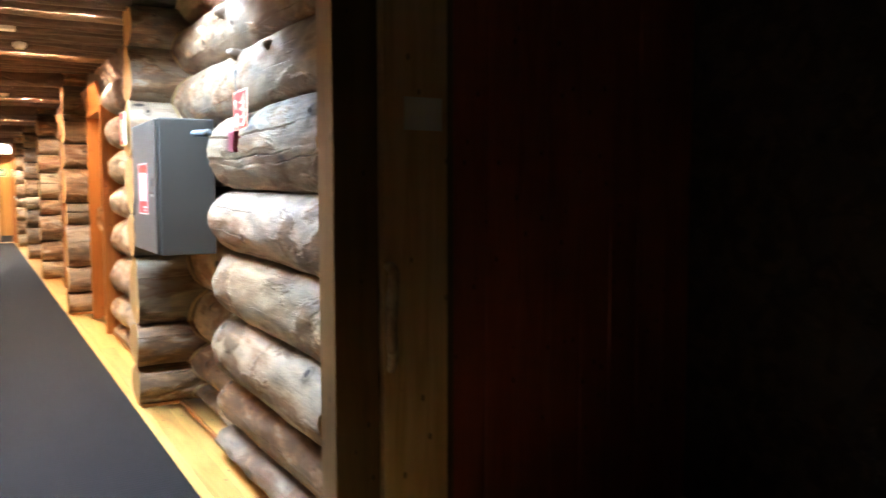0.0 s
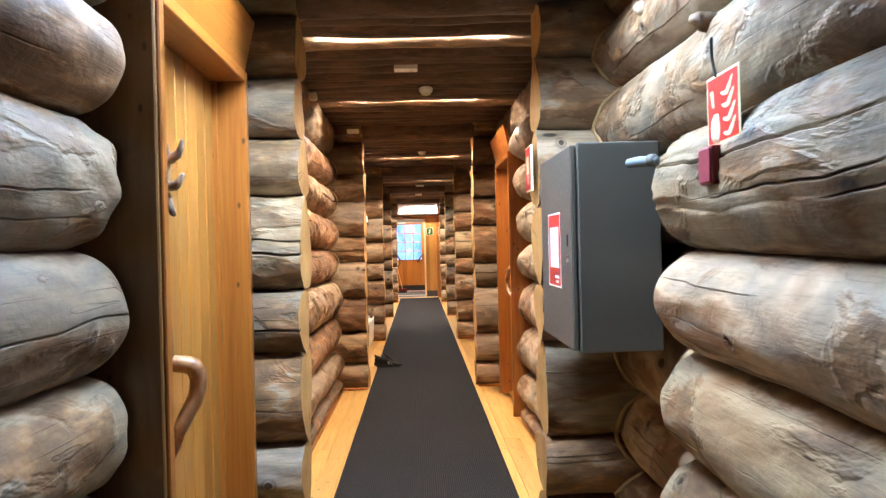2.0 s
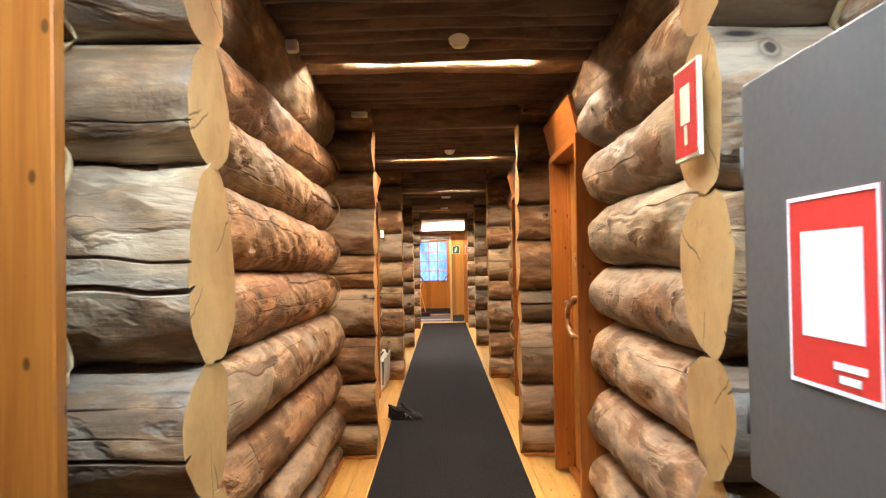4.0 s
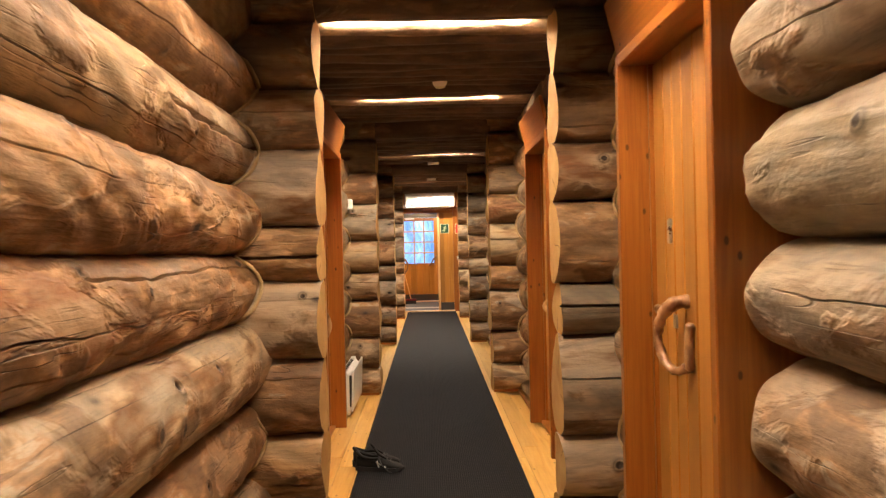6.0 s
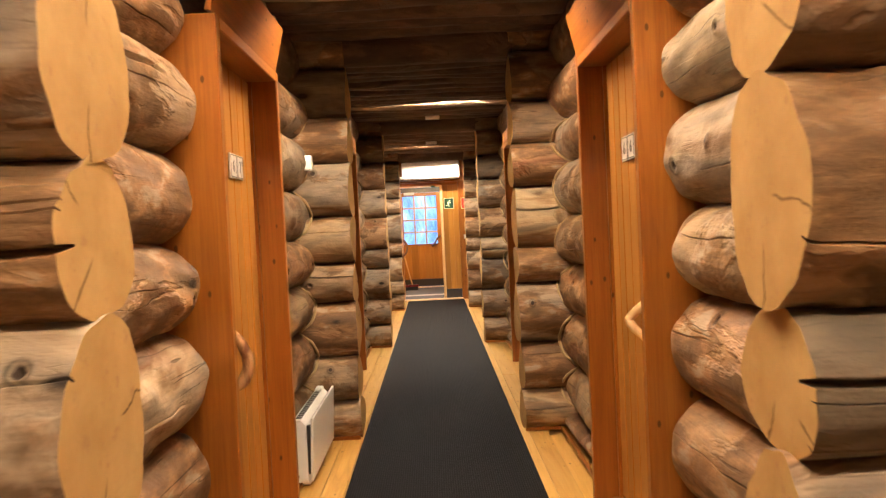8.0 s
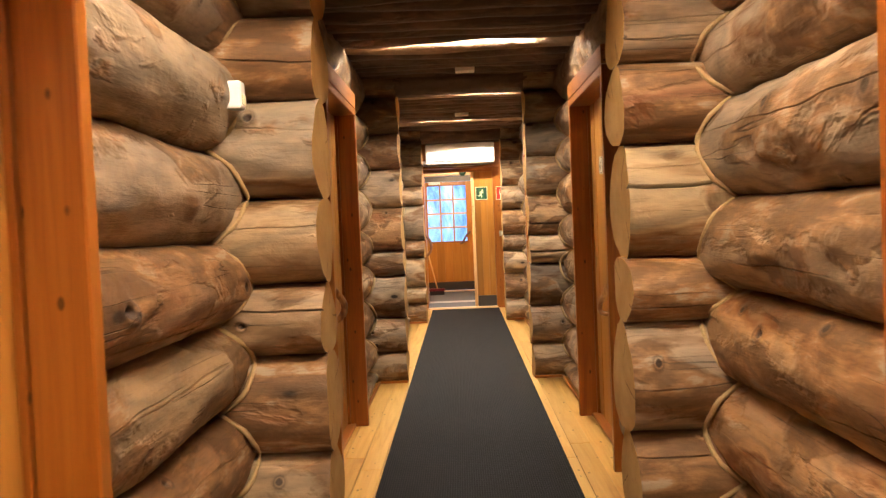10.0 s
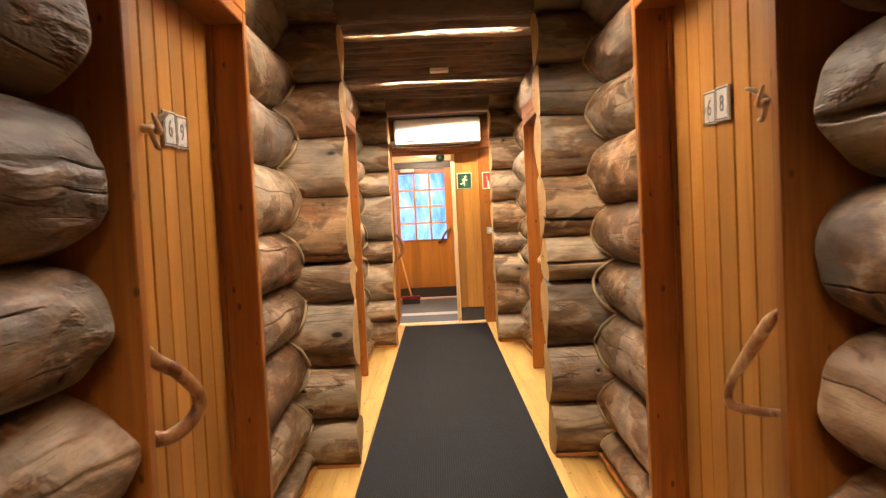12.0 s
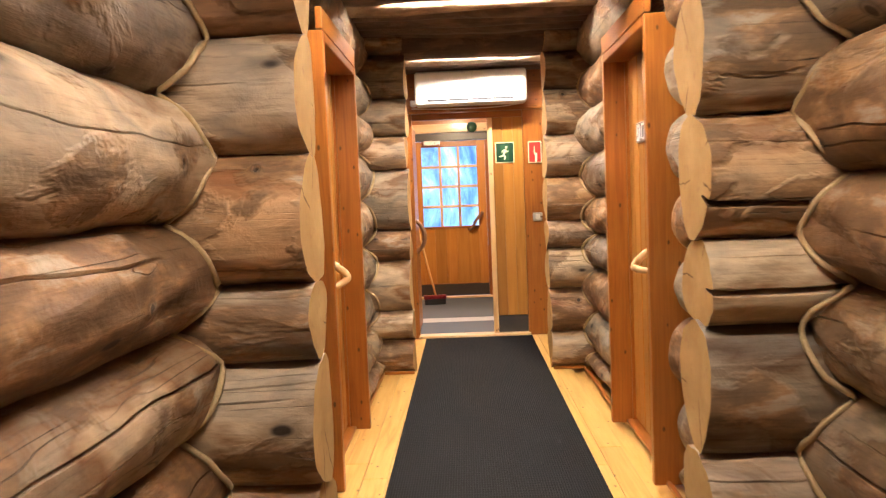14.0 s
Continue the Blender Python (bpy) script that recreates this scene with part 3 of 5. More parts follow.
def ceiling_mesh():
    """Round ceiling logs across the corridor, with a gap over each tube; the log past a gap is coloured as lit."""
    gaps = [t[0] for t in TUBES]
    ys, last = [], 2.5
    for gap in gaps + [END_Y + 0.1]:
        count = max(int(round((gap - last - 0.028) / 0.205)), 1)
        w = (gap - last - (0.028 if gap in gaps else 0)) / count
        ys += [(last + w * (k + 0.5), w) for k in range(count)]
        last = gap + 0.028
    verts, faces, rnd = [], [], np.random.RandomState(8)
    lit_faces = []
    for y, w in ys:
        # the log just past a tube gets the lit colour
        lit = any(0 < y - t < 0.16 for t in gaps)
        base, across, along = len(verts), 14, 24
        z0 = 2.607 + rnd.uniform(-0.012, 0.010)
        ph = rnd.uniform(0, 6, 6)
        for i in range(along + 1):
            x = -0.75 + 2.45 * i / along
            rr = 1 + 0.05 * math.sin(2.3 * x + ph[0]) + 0.035 * math.sin(5.7 * x + ph[1]) + 0.02 * math.sin(13 * x + ph[2])
            for k in range(across):
                a = 2 * math.pi * k / across
                rk = rr + 0.03 * math.sin(3 * a + 3 * x + ph[3]) + 0.02 * math.sin(5 * a - 4 * x + ph[4])
                verts.append((x, y + 0.52 * w * rk * math.cos(a), z0 + 0.112 * rk * math.sin(a)))
        for i in range(along):
            for k in range(across):
                k2 = (k + 1) % across
                faces.append((base + i * across + k, base + i * across + k2, base + (i + 1) * across + k2, base + (i + 1) * across + k))
                lit_faces.append(1 if lit else 0)
    b = len(verts)
    for z in (2.63, 2.80):
        verts += [(-3.2, -2.6, z), (2.9, -2.6, z), (2.9, END_Y + 0.2, z), (-3.2, END_Y + 0.2, z)]
    faces += [(b, b + 1, b + 2, b + 3), (b + 7, b + 6, b + 5, b + 4)] + [(b + k, b + 4 + k, b + 4 + (k + 1) % 4, b + (k + 1) % 4) for k in range(4)]
    mesh = bpy.data.meshes.new("ceiling")
    mesh.from_pydata(verts, [], faces)
    smooth(mesh)
    mesh.polygons.foreach_set("material_index", lit_faces + [0] * (len(faces) - len(lit_faces)))
    return mesh


ceiling = link_mesh("ceiling", ceiling_mesh(), [M_CEIL, M_LIT_LOG])
tagged(ceiling, "dark brown ceiling of round logs laid across", "ceiling", kind="structure")

# ---- tubes ----
LIFTS = {4.13: 0.021, 6.08: 0.016, 8.0: 0.016, 9.9: 0.012, 11.93: 0.006, 15.75: 0.014, 17.84: 0.008, 19.75: 0.012}     # some tubes hang deeper in their gap
ASIDE = {6.08: 0.014, 8.0: 0.012, 9.9: 0.014, 11.93: -0.014}                 # and some lie against one side of it
for y, colour, power in TUBES:
    lamp = thing("tube_lamp", "bare lit fluorescent tube in a gap between ceiling logs", "lamp", group="ceiling tubes")
    tube = lathe([(0.006, -0.52), (0.013, -0.517), (0.013, 0.517), (0.006, 0.52)], 12)
    lift = LIFTS.get(y, 0.0)
    link_mesh("tube", tube, M_TUBE[(colour, power)], lamp, "glowing white tube", pose(0.49, y + ASIDE.get(y, 0.006), 2.549 + lift, 0, 90, 0))
    for x in (-0.044, 1.024):
        box("end_holder", M_WHITE, lamp, x - 0.012, x + 0.012, y - 0.018, y + 0.018, 2.53 + lift, 2.60 + lift, 0.002)
    box("batten", M_WHITE, lamp, -0.056, 1.036, y - 0.015, y + 0.015, 2.575 + lift, 2.61 + lift, 0.003)


# ---- log walls ----
def mids(key):
    z = COURSES[key]
    return [0.0] + [(a + b) / 2 for a, b in zip(z[:-1], z[1:])][:-1] + [TOP]


def cross_depth(key, index, z):
    """How far a cross wall's face stands out at height z."""
    best = 0.06
    for a, b in zip(COURSES[key][:-1], COURSES[key][1:]):
        q = 1 - ((z - (a + b) / 2) / ((b - a) / 2 * 1.03)) ** 2
        if q > 0:
            best = max(best, 0.17 * math.sqrt(q))
    return best


# what each log looks like, shade included, from the floor up; a stroke parts the pieces before and after a door
# top courses take dark letters: the shade under the ceiling is in their hue
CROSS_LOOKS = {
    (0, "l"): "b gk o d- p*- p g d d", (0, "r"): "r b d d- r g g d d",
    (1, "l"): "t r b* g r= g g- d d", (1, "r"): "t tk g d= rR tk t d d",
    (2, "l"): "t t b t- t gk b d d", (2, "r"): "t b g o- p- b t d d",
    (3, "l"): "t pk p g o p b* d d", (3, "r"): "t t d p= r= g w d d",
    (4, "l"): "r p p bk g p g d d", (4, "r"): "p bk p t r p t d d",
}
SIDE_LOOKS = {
    # bays 1, 2: darker letters above, paler below, in place of light falloff
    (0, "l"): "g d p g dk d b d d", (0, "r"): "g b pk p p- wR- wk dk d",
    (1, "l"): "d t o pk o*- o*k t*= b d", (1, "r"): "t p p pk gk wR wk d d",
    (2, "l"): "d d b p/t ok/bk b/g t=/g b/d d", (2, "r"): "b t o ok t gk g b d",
    # bay 4: dark letters before the strokes put the dimmer light into colour
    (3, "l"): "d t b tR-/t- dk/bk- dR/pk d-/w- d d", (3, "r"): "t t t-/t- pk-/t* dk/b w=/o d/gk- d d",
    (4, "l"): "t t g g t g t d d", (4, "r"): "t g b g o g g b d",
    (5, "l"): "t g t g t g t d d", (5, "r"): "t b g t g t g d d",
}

for i, y in enumerate(CROSS):
    for side in "lr":
        wall = thing(f"cross_wall_{2 * i + (1 if side == 'l' else 2)}", "stub of stacked weathered logs with pale sawn ends", "log wall", kind="structure")
        for k, (a, b) in enumerate(zip(COURSES[(i, side)][:-1], COURSES[(i, side)][1:])):
            seed = 1000 + 40 * i + 20 * (side == "r") + k
            rr = random.Random(seed)
            deep = (0.150, 0.140, 0.162, 0.140, 0.155)[i] + 0.10 * (b - a - 0.25) + rr.uniform(-0.008, 0.012)
            jut = rr.uniform(-0.008, 0.008)
            kind_of = CROSS_LOOKS[(i, side)].split()[k]
            if side == "l":
                mesh = log_mesh(0.80, (a, a), (b, b), (deep, deep), seed, ("round", "flat"), step=0.026, bumps=0.6, look_of=kind_of)
                add_log(wall, mesh, pose(OPL - 0.80 + jut, y, 0), hue=kind_of, seed=seed)
            else:
                mesh = log_mesh(0.80, (a, a), (b, b), (deep, deep), seed, ("flat", "round"), step=0.026, bumps=0.6, look_of=kind_of)
                add_log(wall, mesh, pose(OPR + jut, y, 0), hue=kind_of, seed=seed)
    lintel = thing(f"cross_wall_{i + 11}", "dark log lintel over the passage", "log wall", kind="structure")
    add_log(lintel, log_mesh(1.10, (2.375, 2.385), (2.61, 2.615), (0.13, 0.135), 2000 + i, bumps=0.5), pose(OPL - 0.035, y, 0), (M_CEIL, M_SAWN))

BAYS = [2.58] + CROSS + [END_Y]
NEAR = {"l": [0, .13, .43, .765, 1.047, 1.354, 1.70, 2.0, 2.26, TOP], "r": [0, .13, .37, .66, .985, 1.30, 1.68, 2.0, 2.3, TOP]}
for b in range(6):
    y0, y1 = BAYS[b], BAYS[b + 1]
    for side in "lr":
        near, far = (b - 1, side), (b, side)
        zf = mids(far) if far in COURSES else mids(near)
        zn = mids(near) if near in COURSES else NEAR[side]
        wall = thing(f"wall_{'left' if side == 'l' else 'right'}_{b + 1}", "side wall of stacked weathered grey-brown logs", "log wall", kind="structure")
        holes = sorted((d[1], d[2]) for d in DOORS if d[0] == side and y0 < d[1] < y1)
        step_back = b == 0 and side == "r"      # the wall steps back behind the cabinet
        for k in range(len(zf) - 1):
            begin = 1.86 if b == 0 and side == "l" else y0      # the left wall runs on into the hall
            spans, at = [], begin
            zm = (zf[k] + zf[k + 1]) / 2
            for a, c in holes:
                if zm < 2.2:
                    spans.append((at, a, True))
                    at = c
            if step_back and zm < 1.69:
                spans.append((at, 4.12, True))
                at = 3.97
            spans.append((at, y1, False))
            for j, (a, c, door_after) in enumerate(spans):
                start_round = at != begin and j > 0
                if c - a < 0.12:
                    continue
                seed = 100 * b + 50 * (side == "r") + 7 * k + 3 * j
                rr = random.Random(seed)
                jit = rr.uniform(0.0, 0.022) if door_after else 0.0
                jit0 = rr.uniform(0.005, 0.03) if start_round else 0.0
                a2, c2 = a + jit0, c - jit

                def edge(index, yy):
                    f = (yy - y0) / (y1 - y0)
                    return zn[index] * (1 - f) + zf[index] * f
                taper = rr.uniform(-0.012, 0.012)
                deep = (0.148 + taper + rr.uniform(-0.006, 0.012), 0.148 - taper + rr.uniform(-0.006, 0.012) + ((0.055 if b == 3 else 0.045 if b == 1 else 0.012) if door_after else 0.0))
                x = (XL - 0.15 if side == "l" else XR + 0.15) + rr.uniform(-0.014, 0.014)
                if step_back and zm < 1.69:
                    x += -0.055 if j == 0 else 0.06
                    start_round = False
                ends = ("round" if start_round else "flat", "round" if door_after else "flat")
                wall_log(wall, x, a2, c2, (edge(k, a2), edge(k, c2)), (edge(k + 1, a2), edge(k + 1, c2)), deep, seed, ends, SIDE_LOOKS[(b, side)].split()[k].split("/")[0 if door_after else -1])
        # backing that closes the joints
        bx0, bx1 = (XL - 0.30, XL - 0.19) if side == "l" else (XR + 0.19, XR + 0.30)
        at = 1.86 if b == 0 and side == "l" else y0
        for a, c in holes + [(y1, None)]:
            if a - at > 0.02:
                box("backing", M_CEIL, wall, bx0, bx1, at, a, 0, TOP, 0)
            if c is not None:
                box("backing", M_CEIL, wall, bx0, bx1, a, c, 2.17, TOP, 0)
            at = c
        # rope pressed into the corners
        for end, cross in ((0, b - 1), (1, b)):
            key = (cross, side)
            if key not in COURSES or end == 0:
                continue
            zl = zf
            pts = []
            xc = XL - 0.15 if side == "l" else XR + 0.15
            sgn = 1 if side == "l" else -1
            for k in range(len(zl) - 2):
                za, zb = zl[k], zl[k + 1]
                for q in range(7):
                    z = za + (zb - za) * (q + 0.15) / 6.3
                    u = 1 - ((z - (za + zb) / 2) / ((zb - za) / 2)) ** 2
                    x = xc + (0.06 if step_back and z < 1.69 else 0.0) + sgn * (0.145 * max(u, 0.02) ** 0.45 + 0.012)
                    y = CROSS[cross] - cross_depth(key, cross, z) - 0.004
                    pts.append((x, y, z))
            link_mesh("rope", sweep(pts, [0.0088] * len(pts), 8, steps=2, rough=0.14, seed=b), M_ROPE, wall, "tan jute rope caulking in the corner")

# ---- doors ----
def door_pose(side, near, far):
    """Local x along the wall, local y into the corridor."""
    return pose(-0.19, far, 0, 0, 0, -90) if side == "l" else pose(1.205, near, 0, 0, 0, 90)


def make_door(number, side, near, far, label, shade=1.0, head="board", depth=0.13, digits="", bars=False):
    w = far - near
    d = thing(f"door_{number}", label, "door", door_pose(side, near, far), kind="structure")
    jt = 0.045
    front = 0.0
    back = -0.34
    box("jamb", M_PINE[2], d, 0, jt, back, front, 0, DOOR_TOP, 0.004)
    box("jamb", M_PINE[2], d, w - jt, w, back, front, 0, DOOR_TOP, 0.004)
    box("head", M_PINE[0], d, jt, w - jt, back, front, DOOR_TOP - jt, DOOR_TOP, 0.004)
    box("stop", M_PINE[2], d, jt, jt + 0.02, -depth - 0.01, -depth + 0.016, 0.02, DOOR_TOP - jt, 0.002)
    box("stop", M_PINE[2], d, w - jt - 0.02, w - jt, -depth - 0.01, -depth + 0.016, 0.02, DOOR_TOP - jt, 0.002)
    box("threshold", M_PINE[0], d, jt, w - jt, -depth - 0.06, -depth + 0.05, 0, 0.022, 0.005)
    if head == "board":
        bm, m = slab(-0.01, w + 0.01, -0.012, 0.012, -0.105, 0.105, 0.003)
        part("head_board", bm, M_PINE[0], d, "", pose(w / 2, 0.0, DOOR_TOP + 0.108, -13, 0, 0))
    else:
        box("head_board", M_PINE[0], d, -0.005, w + 0.005, -0.03, 0.0, DOOR_TOP + 0.003, DOOR_TOP + 0.10, 0.003)
    leaf = new("leaf")
    leaf.parent = d
    widths, rr, x = [], random.Random(number), jt + 0.004
    n = 8
    total = w - 2 * jt - 0.008
    raw = [rr.uniform(0.9, 1.1) for _ in range(n)]
    raw[0] *= 1.15
    raw[-1] *= 1.15
    for r in raw:
        pw = total * r / sum(raw)
        bm, m = slab(x + 0.0036, x + pw - 0.0036, -depth - 0.035, -depth + rr.uniform(-0.0015, 0.0015), 0.03, DOOR_TOP - jt - 0.004, 0.004)
        part("plank", bm, M_LEAF, leaf, "", m)
        x += pw
    box("backing", M_PORTAL[2], leaf, jt + 0.004, w - jt - 0.004, -depth - 0.06, -depth - 0.036, 0.03, DOOR_TOP - jt - 0.004, 0)
    return d, leaf


def nearness(side, near, far, y):
    """Local x of a place y along the walk."""
    return far - y if side == "l" else y - near


def number_plates(leaf, text, lx, lz, depth, flip=1, tilt=0):
    for k, digit in enumerate(text):
        x = lx - (k - 0.5) * 0.107
        bm, m = slab(-0.0525, 0.0525, -0.004, 0.004, -0.052, 0.052, 0.002)
        plate = part("number_tile", bm, M_TILE, leaf, "white enamel tile with a dark number", pose(x, -depth + 0.006, lz, 0, tilt, 0))
        for sx in (-0.046, 0.046):
            box("border", M_KICK, plate, sx - 0.002, sx + 0.002, 0.0035, 0.0048, -0.047, 0.047, 0)
        for sz in (-0.045, 0.045):
            box("border", M_KICK, plate, -0.044, 0.044, 0.0035, 0.0048, sz - 0.002, sz + 0.002, 0)
        if digit == "?":
            box("printing", M_KICK, plate, -0.014, 0.014, 0.0035, 0.0048, -0.03, 0.03, 0)
        else:
            lettering("digit", digit, 0.070, M_INK, plate, pose(0, 0.0042, -0.002, 90, 0, 180))


def antler(leaf, x, z, depth, seed, size=1.0, turn=1, thick=1.0):
    """A small antler hook: a burr on the door and tines that fork away."""
    y = -depth
    base = link_mesh("antler_hook", sweep([(x, y - 0.01, z), (x + turn * 0.012, y + 0.03, z - 0.005), (x + turn * 0.05 * size, y + 0.055, z - 0.012), (x + turn * 0.10 * size, y + 0.05, z + 0.03)],
                     [0.024 * thick, 0.021 * thick, 0.018 * thick, 0.008 * thick], 10, rough=0.14, seed=seed), M_TINE, leaf, "small grey-brown reindeer antler hook")
    bar("tine", M_TINE, base, [(x, y + 0.015, z), (x - turn * 0.03, y + 0.04, z + 0.03), (x - turn * 0.05, y + 0.055, z + 0.075 * size)], [0.019 * thick, 0.016 * thick, 0.008 * thick], rough=0.14)
    bar("tine", M_TINE, base, [(x + turn * 0.02, y + 0.03, z - 0.005), (x + turn * 0.025, y + 0.045, z - 0.05), (x + turn * 0.01, y + 0.05, z - 0.10 * size)], [0.018 * thick, 0.015 * thick, 0.008 * thick], rough=0.14)


D = 0.13
M_REDBRANCH = branch_material("red_brown_branch", (0.40, 0.21, 0.09), (0.20, 0.08, 0.032))
M_INK = plain("grey_enamel_print", (0.10, 0.095, 0.09), 0.4, grain=0.2)
M_TILE = plain("grey_white_enamel", (0.55, 0.53, 0.50), 0.3, grain=0.08)
# bay 1, left
d1, leaf = make_door(1, "l", 3.80, 4.91, "closed varnished pine plank door with a branch handle")
u = nearness("l", 3.80, 4.91, 4.14)
box("post", M_PORTAL[2], d1, 1.112, 1.132, -0.30, -0.008, 0.0, DOOR_TOP + 0.1, 0.004, label="dark brown board added over the jamb's near side")
bar("handle", M_REDBRANCH, leaf, [(u, -D, 1.0), (u - 0.005, -D + 0.05, 1.005), (u - 0.02, -D + 0.10, 0.985), (u - 0.025, -D + 0.105, 0.91), (u, -D + 0.06, 0.81), (u, -D + 0.02, 0.70)],
    [0.025, 0.027, 0.029, 0.027, 0.022, 0.014], "curved bare branch door handle", rough=0.06)
bar("handle_stub", M_BRANCH_DARK, leaf, [(u + 0.01, -D + 0.02, 1.12), (u + 0.01, -D + 0.022, 1.05), (u, -D + 0.018, 0.97)], [0.022, 0.023, 0.02], "dark sawn stub of the branch handle")
ua = nearness("l", 3.80, 4.91, 4.16)
hook = bar("antler_hook", M_ANTLER, leaf, [(ua + 0.005, -D + 0.02, 1.69), (ua, -D + 0.022, 1.64), (ua + 0.012, -D + 0.016, 1.58), (ua - 0.004, -D + 0.022, 1.52), (ua - 0.012, -D + 0.045, 1.47)],
           [0.016, 0.021, 0.024, 0.019, 0.008], "weathered reindeer antler hook", rough=0.16, seed=3)
bar("tine", M_ANTLER, hook, [(ua, -D + 0.02, 1.64), (ua + 0.012, -D + 0.065, 1.655), (ua + 0.02, -D + 0.085, 1.70)], [0.018, 0.014, 0.006], rough=0.14, seed=5)
bar("tine", M_ANTLER, hook, [(ua + 0.005, -D + 0.015, 1.565), (ua + 0.02, -D + 0.06, 1.56), (ua + 0.025, -D + 0.085, 1.595)], [0.02, 0.015, 0.007], rough=0.14, seed=6)
# bay 2, right
d3, leaf = make_door(3, "r", 7.80, 8.84, "closed varnished pine plank door with a ring-shaped branch handle")
u = nearness("r", 7.80, 8.84, 8.44)
bar("handle", M_BRANCH_MID, leaf, [(u - 0.035, -D, 1.15), (u - 0.015, -D + 0.05, 1.14), (u + 0.030, -D + 0.075, 1.09), (u + 0.06, -D + 0.08, 1.02), (u + 0.03, -D + 0.07, 0.95), (u - 0.03, -D + 0.05, 0.915), (u - 0.075, -D, 0.94)],
    [0.022, 0.023, 0.019, 0.015, 0.016, 0.015, 0.019], "knotty bare branch door handle", rough=0.24)
bar("handle_stub", M_BRANCH, leaf, [(u - 0.08, -D + 0.012, 1.07), (u - 0.075, -D + 0.015, 1.02), (u - 0.075, -D + 0.012, 0.93)], [0.020, 0.017, 0.02], rough=0.1)
bar("handle_knot", M_BRANCH, leaf, [(u + 0.03, -D + 0.06, 1.10), (u + 0.05, -D + 0.085, 1.125)], [0.018, 0.014])
box("strike_plate", M_CHROME, leaf, u + 0.085, u + 0.125, -D, -D + 0.005, 1.045, 1.095, 0.001, label="small bare metal plate")
ul = nearness("r", 7.80, 8.84, 8.58)
box("lock_plate", M_CHROME, leaf, ul - 0.014, ul + 0.014, -D, -D + 0.012, 1.345, 1.41, 0.004)
link_mesh("keyhole", lathe([(0.016, 0), (0.016, 0.008), (0.012, 0.012), (0.004, 0.012)], 16), M_CHROME, leaf, "round metal lock cylinder", pose(ul, -D, 1.42, -90, 0, 0))
# bay 3
d4, leaf = make_door(4, "l", 10.72, 11.78, "closed varnished pine plank door numbered 67")
u = nearness("l", 10.72, 11.78, 11.02)
bar("handle", M_BRANCH, leaf, [(u, -D, 1.01), (u - 0.01, -D + 0.04, 0.975), (u - 0.02, -D + 0.085, 0.905), (u - 0.02, -D + 0.10, 0.84), (u - 0.01, -D + 0.075, 0.775), (u, -D, 0.735)], [0.010, 0.017, 0.022, 0.024, 0.023, 0.019], "crescent bare branch door handle", rough=0.06)
number_plates(leaf, "67", nearness("l", 10.72, 11.78, 11.40), 1.62, D)
d5, leaf = make_door(5, "r", 10.71, 11.77, "closed varnished pine plank door numbered 66")
u = nearness("r", 10.71, 11.77, 10.98)
bar("handle", M_EDGE, leaf, [(u, -D, 1.02), (u + 0.03, -D + 0.05, 1.0), (u + 0.06, -D + 0.10, 0.945), (u + 0.05, -D + 0.095, 0.92), (u + 0.02, -D + 0.05, 0.87), (u, -D, 0.83)], [0.016, 0.017, 0.018, 0.018, 0.016, 0.014], "pale elbow-shaped branch door handle", rough=0.06)
number_plates(leaf, "66", nearness("r", 10.71, 11.77, 11.33), 1.62, D)
# bay 4
d6, leaf = make_door(6, "l", 14.38, 15.54, "closed varnished pine plank door numbered 69", head="plain")
u = nearness("l", 14.38, 15.54, 14.72)
bar("handle", M_BRANCH, leaf, [(u + 0.04, -D, 1.05), (u + 0.02, -D + 0.04, 0.99), (u - 0.02, -D + 0.08, 0.95), (u - 0.08, -D + 0.11, 0.88), (u - 0.085, -D + 0.10, 0.82), (u - 0.02, -D + 0.05, 0.78), (u + 0.03, -D, 0.79)],
    [0.014, 0.020, 0.019, 0.020, 0.020, 0.020, 0.024], "looping bare branch door handle", rough=0.06)
number_plates(leaf, "69", nearness("l", 14.38, 15.54, 15.07), 1.62, D, tilt=2)
antler(leaf, nearness("l", 14.38, 15.54, 14.82), 1.60, D, 5, 0.6, 1, 0.55)
d7, leaf = make_door(7, "r", 14.38, 15.60, "closed varnished pine plank door numbered 68", head="plain")
u = nearness("r", 14.38, 15.60, 14.74)
bar("handle", M_PALE_BRANCH, leaf, [(u - 0.05, -D, 1.045), (u - 0.03, -D + 0.03, 1.01), (u + 0.015, -D + 0.06, 0.93), (u + 0.06, -D + 0.09, 0.855), (u + 0.082, -D + 0.10, 0.80), (u + 0.07, -D + 0.095, 0.772), (u + 0.02, -D + 0.05, 0.765), (u - 0.03, -D, 0.768)],
    [0.008, 0.017, 0.019, 0.014, 0.013, 0.014, 0.013, 0.011], "triangular bare branch door handle", rough=0.06)
number_plates(leaf, "68", nearness("r", 14.38, 15.60, 15.10), 1.62, D, tilt=-2)
antler(leaf, nearness("r", 14.38, 15.60, 14.70), 1.58, D, 6, 0.5, -1, 0.45)
# bay 5
d8, leaf = make_door(8, "l", 18.30, 19.34, "closed varnished pine plank door with a pale branch handle", head="plain")
u = nearness("l", 18.30, 19.34, 18.62)
bar("handle", M_EDGE, leaf, [(u, -D, 1.05), (u - 0.03, -D + 0.06, 1.02), (u - 0.05, -D + 0.13, 0.96), (u - 0.04, -D + 0.12, 0.93), (u - 0.01, -D + 0.06, 0.90), (u, -D, 0.89)], [0.016, 0.018, 0.018, 0.018, 0.016, 0.014], "pale elbow-shaped branch door handle", rough=0.06)
